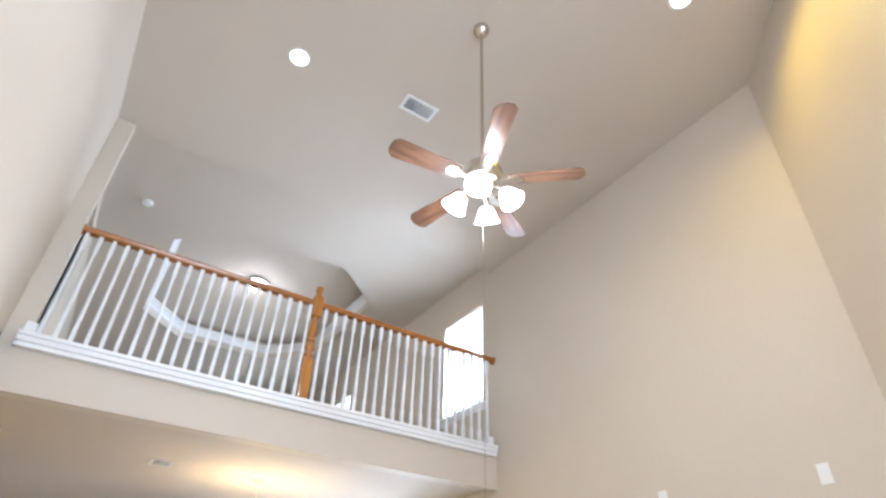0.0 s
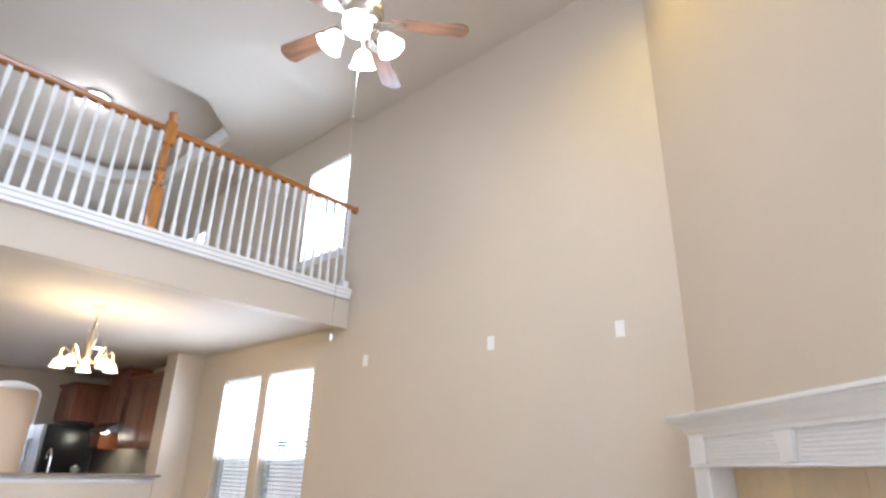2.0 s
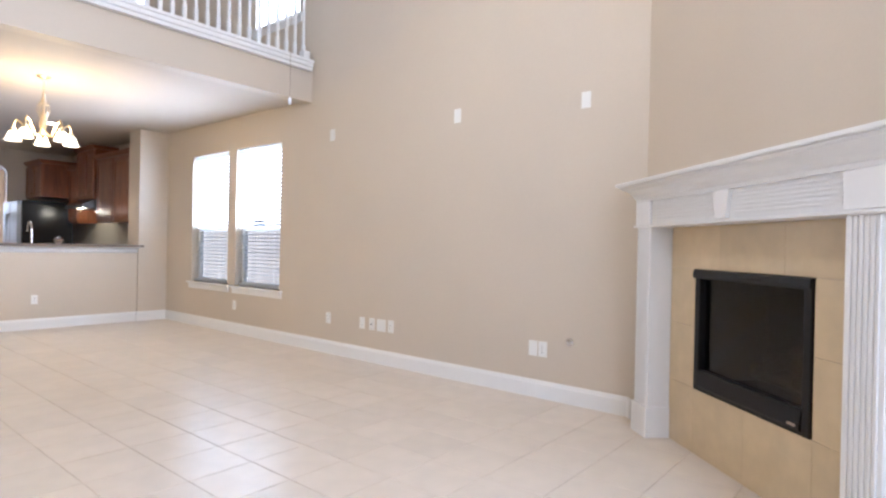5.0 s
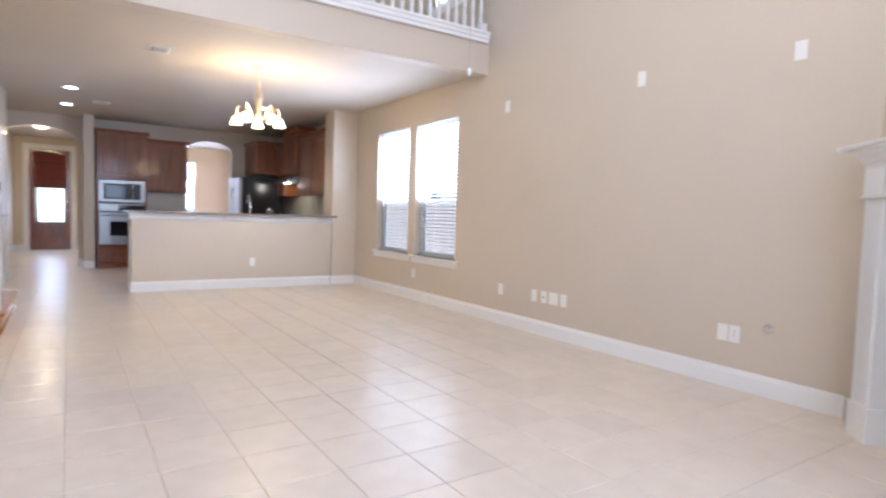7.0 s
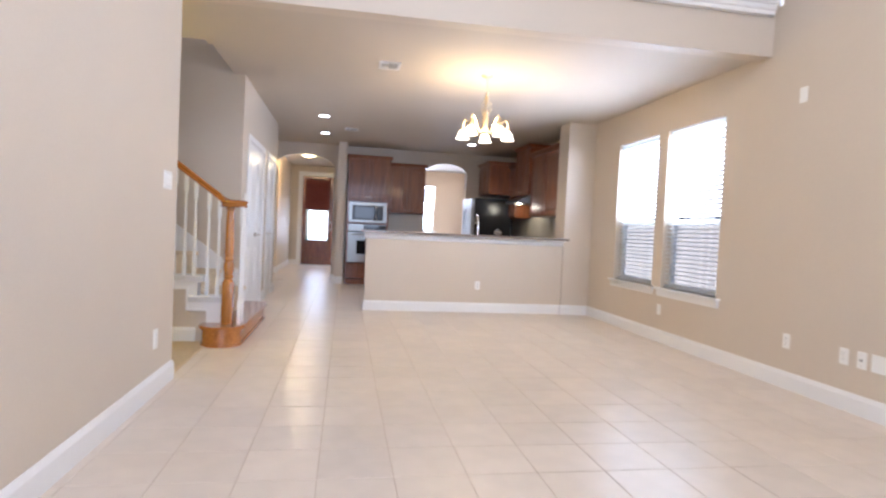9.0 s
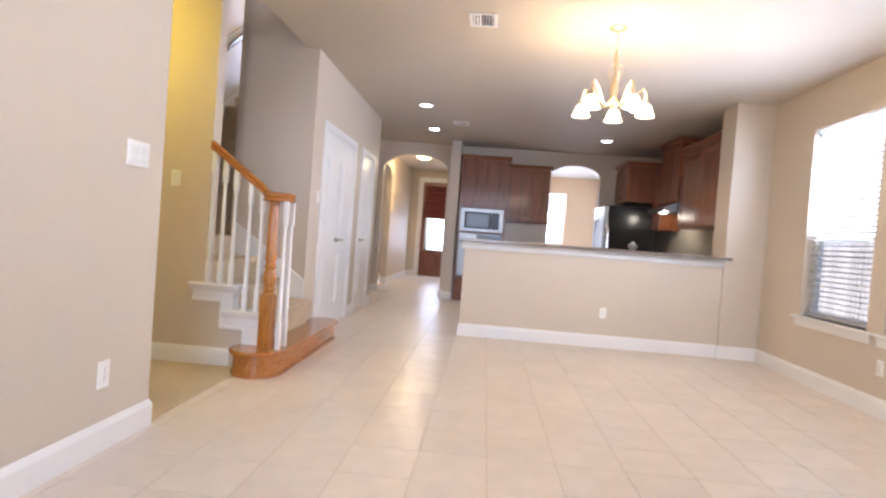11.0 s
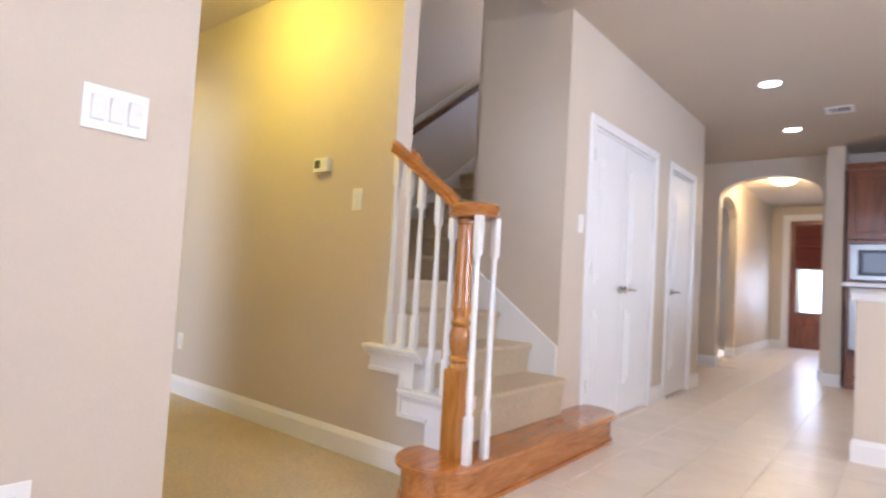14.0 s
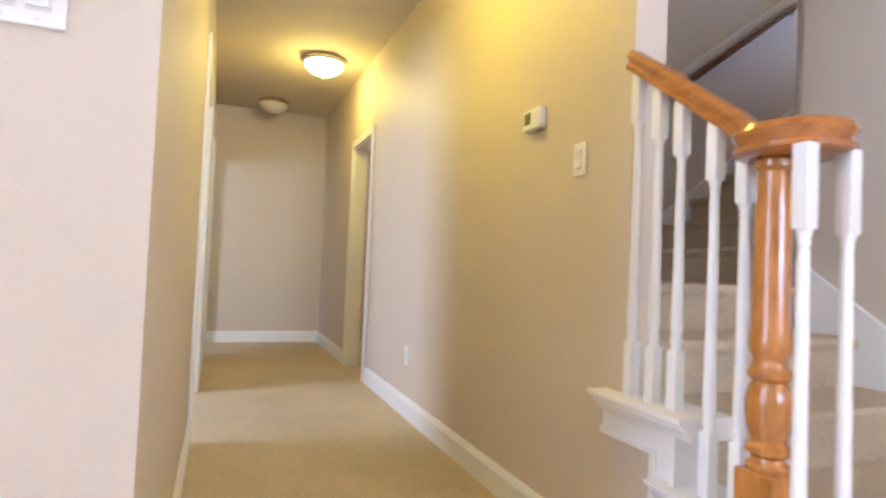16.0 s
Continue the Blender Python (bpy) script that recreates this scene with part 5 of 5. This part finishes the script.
dome("room_ceiling_light", 0.2, 13.6, 5.62, 0.15, FROST_Y, "lit dome light of the upper room")
globe = thing("bathroom_globe_light", (-5.2, 8.30, 2.0), "lit glass globe lamp on the back wall", "wall light")
part("backplate", box(-0.06, 0.06, -0.02, 0.0, -0.06, 0.06, 0.004), NICKEL, globe)
part("globe", lathe([(0.02, 0.09), (0.06, 0.07), (0.08, 0.0), (0.06, -0.07), (0.02, -0.09)], 18, at=(0, -0.09, 0)), FROST_W, globe, "", True)


def vent(name, place, w, d, label, turn=0):
    ob = thing(name, place, label, "air vent", rz=turn)
    b = bmesh.new()
    t = 0.028
    for x0, x1, y0, y1 in ((-w / 2, w / 2, -d / 2, -d / 2 + t), (-w / 2, w / 2, d / 2 - t, d / 2), (-w / 2, -w / 2 + t, -d / 2 + t, d / 2 - t), (w / 2 - t, w / 2, -d / 2 + t, d / 2 - t)):
        box(x0, x1, y0, y1, -0.010, -0.001, 0.002, b)
    part("frame", b, WHITE, ob)
    # dark sheet painted as the shade behind the louvres
    part("backing", box(-w / 2 + t, w / 2 - t, -d / 2 + t, d / 2 - t, -0.003, -0.001), DARK, ob)
    n = int((w - 2 * t) / 0.022)
    s = None
    for k in range(n):
        m = pose(-w / 2 + t + 0.011 + k * (w - 2 * t) / n, 0, -0.007, 0, 38 if k > n / 3 else -38, 0)
        if s is None:
            s = part("louvre", box(-0.008, 0.008, -d / 2 + t, d / 2 - t, -0.0007, 0.0007), WHITE, ob)
            s.matrix_basis = m
        else:
            share("louvre", s, ob, m)
    return ob


vent("ceiling_vent", (1.795, 3.535, TOP), 0.33, 0.19, "white louvred vent on the high ceiling", 0)
vent("ceiling_vent", (0.95, 6.74, H1), 0.21, 0.26, "white louvred vent on the low ceiling", 0)
vent("ceiling_vent", (0.62, 10.65, H1), 0.22, 0.22, "white louvred vent near the kitchen", 0)


def detector(x, y, z):
    ob = thing("smoke_detector", (x, y, z), "round white smoke detector on the ceiling", "smoke detector")
    part("base", lathe([(0.068, 0), (0.068, -0.012), (0.06, -0.018)], 24), PLASTIC, ob, "", True)
    part("cover", lathe([(0.056, -0.018), (0.052, -0.035), (0.03, -0.042), (0.005, -0.043)], 24), PLASTIC, ob, "", True)


detector(-0.09, 6.80, 5.62)

# ---- plates, switches, sockets ----


def plate(place, rz, kind, w=0.072, h=0.116, label=""):
    """Wall plate with its middle at place, the room towards local -y."""
    names = {"outlet": ("power_outlet", "outlet"), "blank": ("blank_wall_plate", "wall plate"), "switch": ("light_switch", "switch"), "jack": ("cable_outlet", "outlet"), "volume": ("volume_control", "control")}
    nm, cat = names[kind]
    ob = thing(nm, place, label or {"outlet": "white double power outlet on the wall", "blank": "white blank plate on the wall", "switch": "white rocker light switch plate", "jack": "white cable jack plate on the wall", "volume": "white volume knob plate"}[kind], cat, "wall plates", rz)
    part("cover_plate", box(-w / 2, w / 2, -0.006, 0.0, -h / 2, h / 2, 0.0025), PLASTIC, ob)
    if kind == "outlet":
        for z in (-0.02, 0.02):
            sk = part("socket", lathe([(0.0165, 0.0), (0.0165, 0.0035), (0.014, 0.0045)], 18, m=pose(0, -0.005, z, 90, 0, 0)), PLASTIC, ob)
            slots = bmesh.new()
            for x in (-0.006, 0.006):
                box(x - 0.001, x + 0.001, -0.0102, -0.0092, z - 0.001, z + 0.008, bm=slots)
            box(-0.002, 0.002, -0.0102, -0.0092, z - 0.010, z - 0.006, bm=slots)
            part("slots", slots, DARK, sk)
        part("screw", lathe([(0.003, 0), (0.003, 0.001)], 8, m=pose(0, -0.006, 0, 90, 0, 0)), NICKEL, ob)
    elif kind == "switch":
        n = max(1, round((w - 0.03) / 0.046))
        for k in range(n):
            x = (k - (n - 1) / 2) * 0.046
            # darker frame stands for the shadow round the rocker
            part("rocker_frame", box(x - 0.0175, x + 0.0175, -0.0075, -0.005, -0.035, 0.035, 0.001), SHADE_PL, ob)
            part("rocker", prism([(-0.008, -0.031), (-0.0125, -0.03), (-0.0095, 0.0), (-0.0155, 0.03), (-0.008, 0.031)], "x", x - 0.0145, x + 0.0145), PLASTIC, ob)
            for z in (-0.048, 0.048):
                part("screw", lathe([(0.003, 0), (0.003, 0.001)], 8, m=pose(x, -0.006, z, 90, 0, 0)), SHADE_PL, ob)
    elif kind == "jack":
        part("connector", lathe([(0.007, 0.0), (0.007, 0.010), (0.004, 0.012)], 12, m=pose(0, -0.005, 0, 90, 0, 0)), BLACK, ob)
        for z in (-0.04, 0.04):
            part("screw", lathe([(0.003, 0), (0.003, 0.001)], 8, m=pose(0, -0.006, z, 90, 0, 0)), NICKEL, ob)
    elif kind == "blank":
        for z in (-0.04, 0.04):
            part("screw", lathe([(0.003, 0), (0.003, 0.001)], 8, m=pose(0, -0.006, z, 90, 0, 0)), PLASTIC, ob)
    return ob


E_, W_ = -90, 90
plate((4.04, 4.962, 2.296), E_, "blank", 0.075, 0.12)
plate((4.04, 3.294, 2.28), E_, "blank", 0.075, 0.12)
plate((4.04, 2.10, 2.242), E_, "blank", 0.075, 0.12)
plate((4.04, 6.82, 0.355), E_, "outlet")
plate((4.04, 4.974, 0.372), E_, "outlet")
plate((4.04, 4.45, 0.372), E_, "outlet")
plate((4.04, 4.31, 0.373), E_, "jack")
plate((4.04, 4.18, 0.373), E_, "blank", 0.118, 0.116)
plate((4.04, 4.05, 0.375), E_, "outlet")
plate((4.04, 2.50, 0.376), E_, "blank", 0.075, 0.118)
plate((4.04, 2.415, 0.376), E_, "outlet", 0.075, 0.118)
gas = thing("gas_valve", (4.04, 2.188, 0.455), "round chrome gas key valve on the wall", "gas valve", rz=E_)
part("escutcheon", lathe([(0.032, 0.0), (0.030, 0.006), (0.014, 0.010)], 20, m=pose(0, 0, 0, 90, 0, 0)), CHROME, gas, "", True)
part("key_socket", lathe([(0.010, 0.008), (0.010, 0.022), (0.006, 0.022), (0.006, 0.012)], 12, m=pose(0, 0, 0, 90, 0, 0)), CHROME, gas, "", True)
plate((2.42, 8.72, 0.375), 0, "outlet", 0.072, 0.116)
plate((-0.57, 4.865, 0.35), W_, "outlet", 0.078, 0.124)
plate((-0.57, 5.02, 1.36), W_, "switch", 0.165, 0.118, "white three-rocker light switch plate")
plate((-0.56, 7.86, 1.37), W_, "switch", 0.072, 0.118)
plate((-1.215, 6.49, 1.362), 0, "switch", 0.072, 0.118)
plate((-3.03, 6.49, 0.39), 0, "outlet")
th = thing("thermostat", (-1.515, 6.49, 1.568), "white wall thermostat with grey display", "thermostat")
part("body", box(-0.065, 0.065, -0.03, 0.0, -0.042, 0.042, 0.006), PLASTIC, th)
part("display", box(-0.052, -0.005, -0.0315, -0.0295, -0.018, 0.028), SCREEN, th)
for k in range(2):
    part("button", box(0.012 + 0.022 * k, 0.028 + 0.022 * k, -0.033, -0.0295, -0.006, 0.012, 0.001), PLASTIC, th)

# ---- floor tiles ----
floor_ob = bpy.data.objects["floor"]
PITCH, TX, TY, GAP = 0.338, 0.84 - 0.338 * 10, 5.60 - 0.338 * 30, 0.0045


def tile_verts(x0, x1, y0, y1):
    c = 0.0025
    lo = [(x0, y0, -0.006), (x1, y0, -0.006), (x1, y1, -0.006), (x0, y1, -0.006)]
    mid = [(x, y, -0.0015) for x, y, _ in lo]
    hi = [(x0 + c, y0 + c, 0.0), (x1 - c, y0 + c, 0.0), (x1 - c, y1 - c, 0.0), (x0 + c, y1 - c, 0.0)]
    f = [(8, 9, 10, 11)]
    for k in range(4):
        j = (k + 1) % 4
        f += [(k, j, 4 + j, 4 + k), (4 + k, 4 + j, 8 + j, 8 + k)]
    return lo + mid + hi, f


AREAS = ((-0.59, 4.04, -1.5, 12.75), (-1.28, -0.59, 10.74, 12.60), (-0.92, 0.42, 12.75, 17.1), (0.57, 4.04, 12.90, 16.5))
rest_v, rest_f = [], []
shared = None
rng = random.Random(4)
for i in range(0, 32):
    for j in range(0, 70):
        gx, gy = TX + i * PITCH, TY + j * PITCH
        for ax0, ax1, ay0, ay1 in AREAS:
            x0, x1, y0, y1 = max(gx + GAP / 2, ax0), min(gx + PITCH - GAP / 2, ax1), max(gy + GAP / 2, ay0), min(gy + PITCH - GAP / 2, ay1)
            if x1 - x0 < 0.01 or y1 - y0 < 0.01:
                continue
            whole = x1 - x0 > PITCH - GAP - 1e-4 and y1 - y0 > PITCH - GAP - 1e-4
            near = 2.2 < gy < 8.75
            if near and whole:
                if shared is None:
                    v, f = tile_verts(-(PITCH - GAP) / 2, (PITCH - GAP) / 2, -(PITCH - GAP) / 2, (PITCH - GAP) / 2)
                    shared = bpy.data.meshes.new("tile")
                    shared.from_pydata(v, [], f)
                    shared.materials.append(TILE)
                ob = new("tile", shared)
                ob.parent = floor_ob
                ob.matrix_basis = pose((x0 + x1) / 2, (y0 + y1) / 2, rng.uniform(-0.0004, 0.0004), 0, 0, rng.choice((0, 90, 180, 270)))
            else:
                v, f = tile_verts(x0, x1, y0, y1)
                n = len(rest_v)
                rest_v += v
                rest_f += [tuple(n + k for k in q) for q in f]
me = bpy.data.meshes.new("floor_tiles_beyond")
me.from_pydata(rest_v, [], rest_f)
me.materials.append(TILE)
ob = new("floor_tiles_beyond", me)
ob.parent = floor_ob
tagged(ob, "cream ceramic floor tiles farther off", kind="stuff")
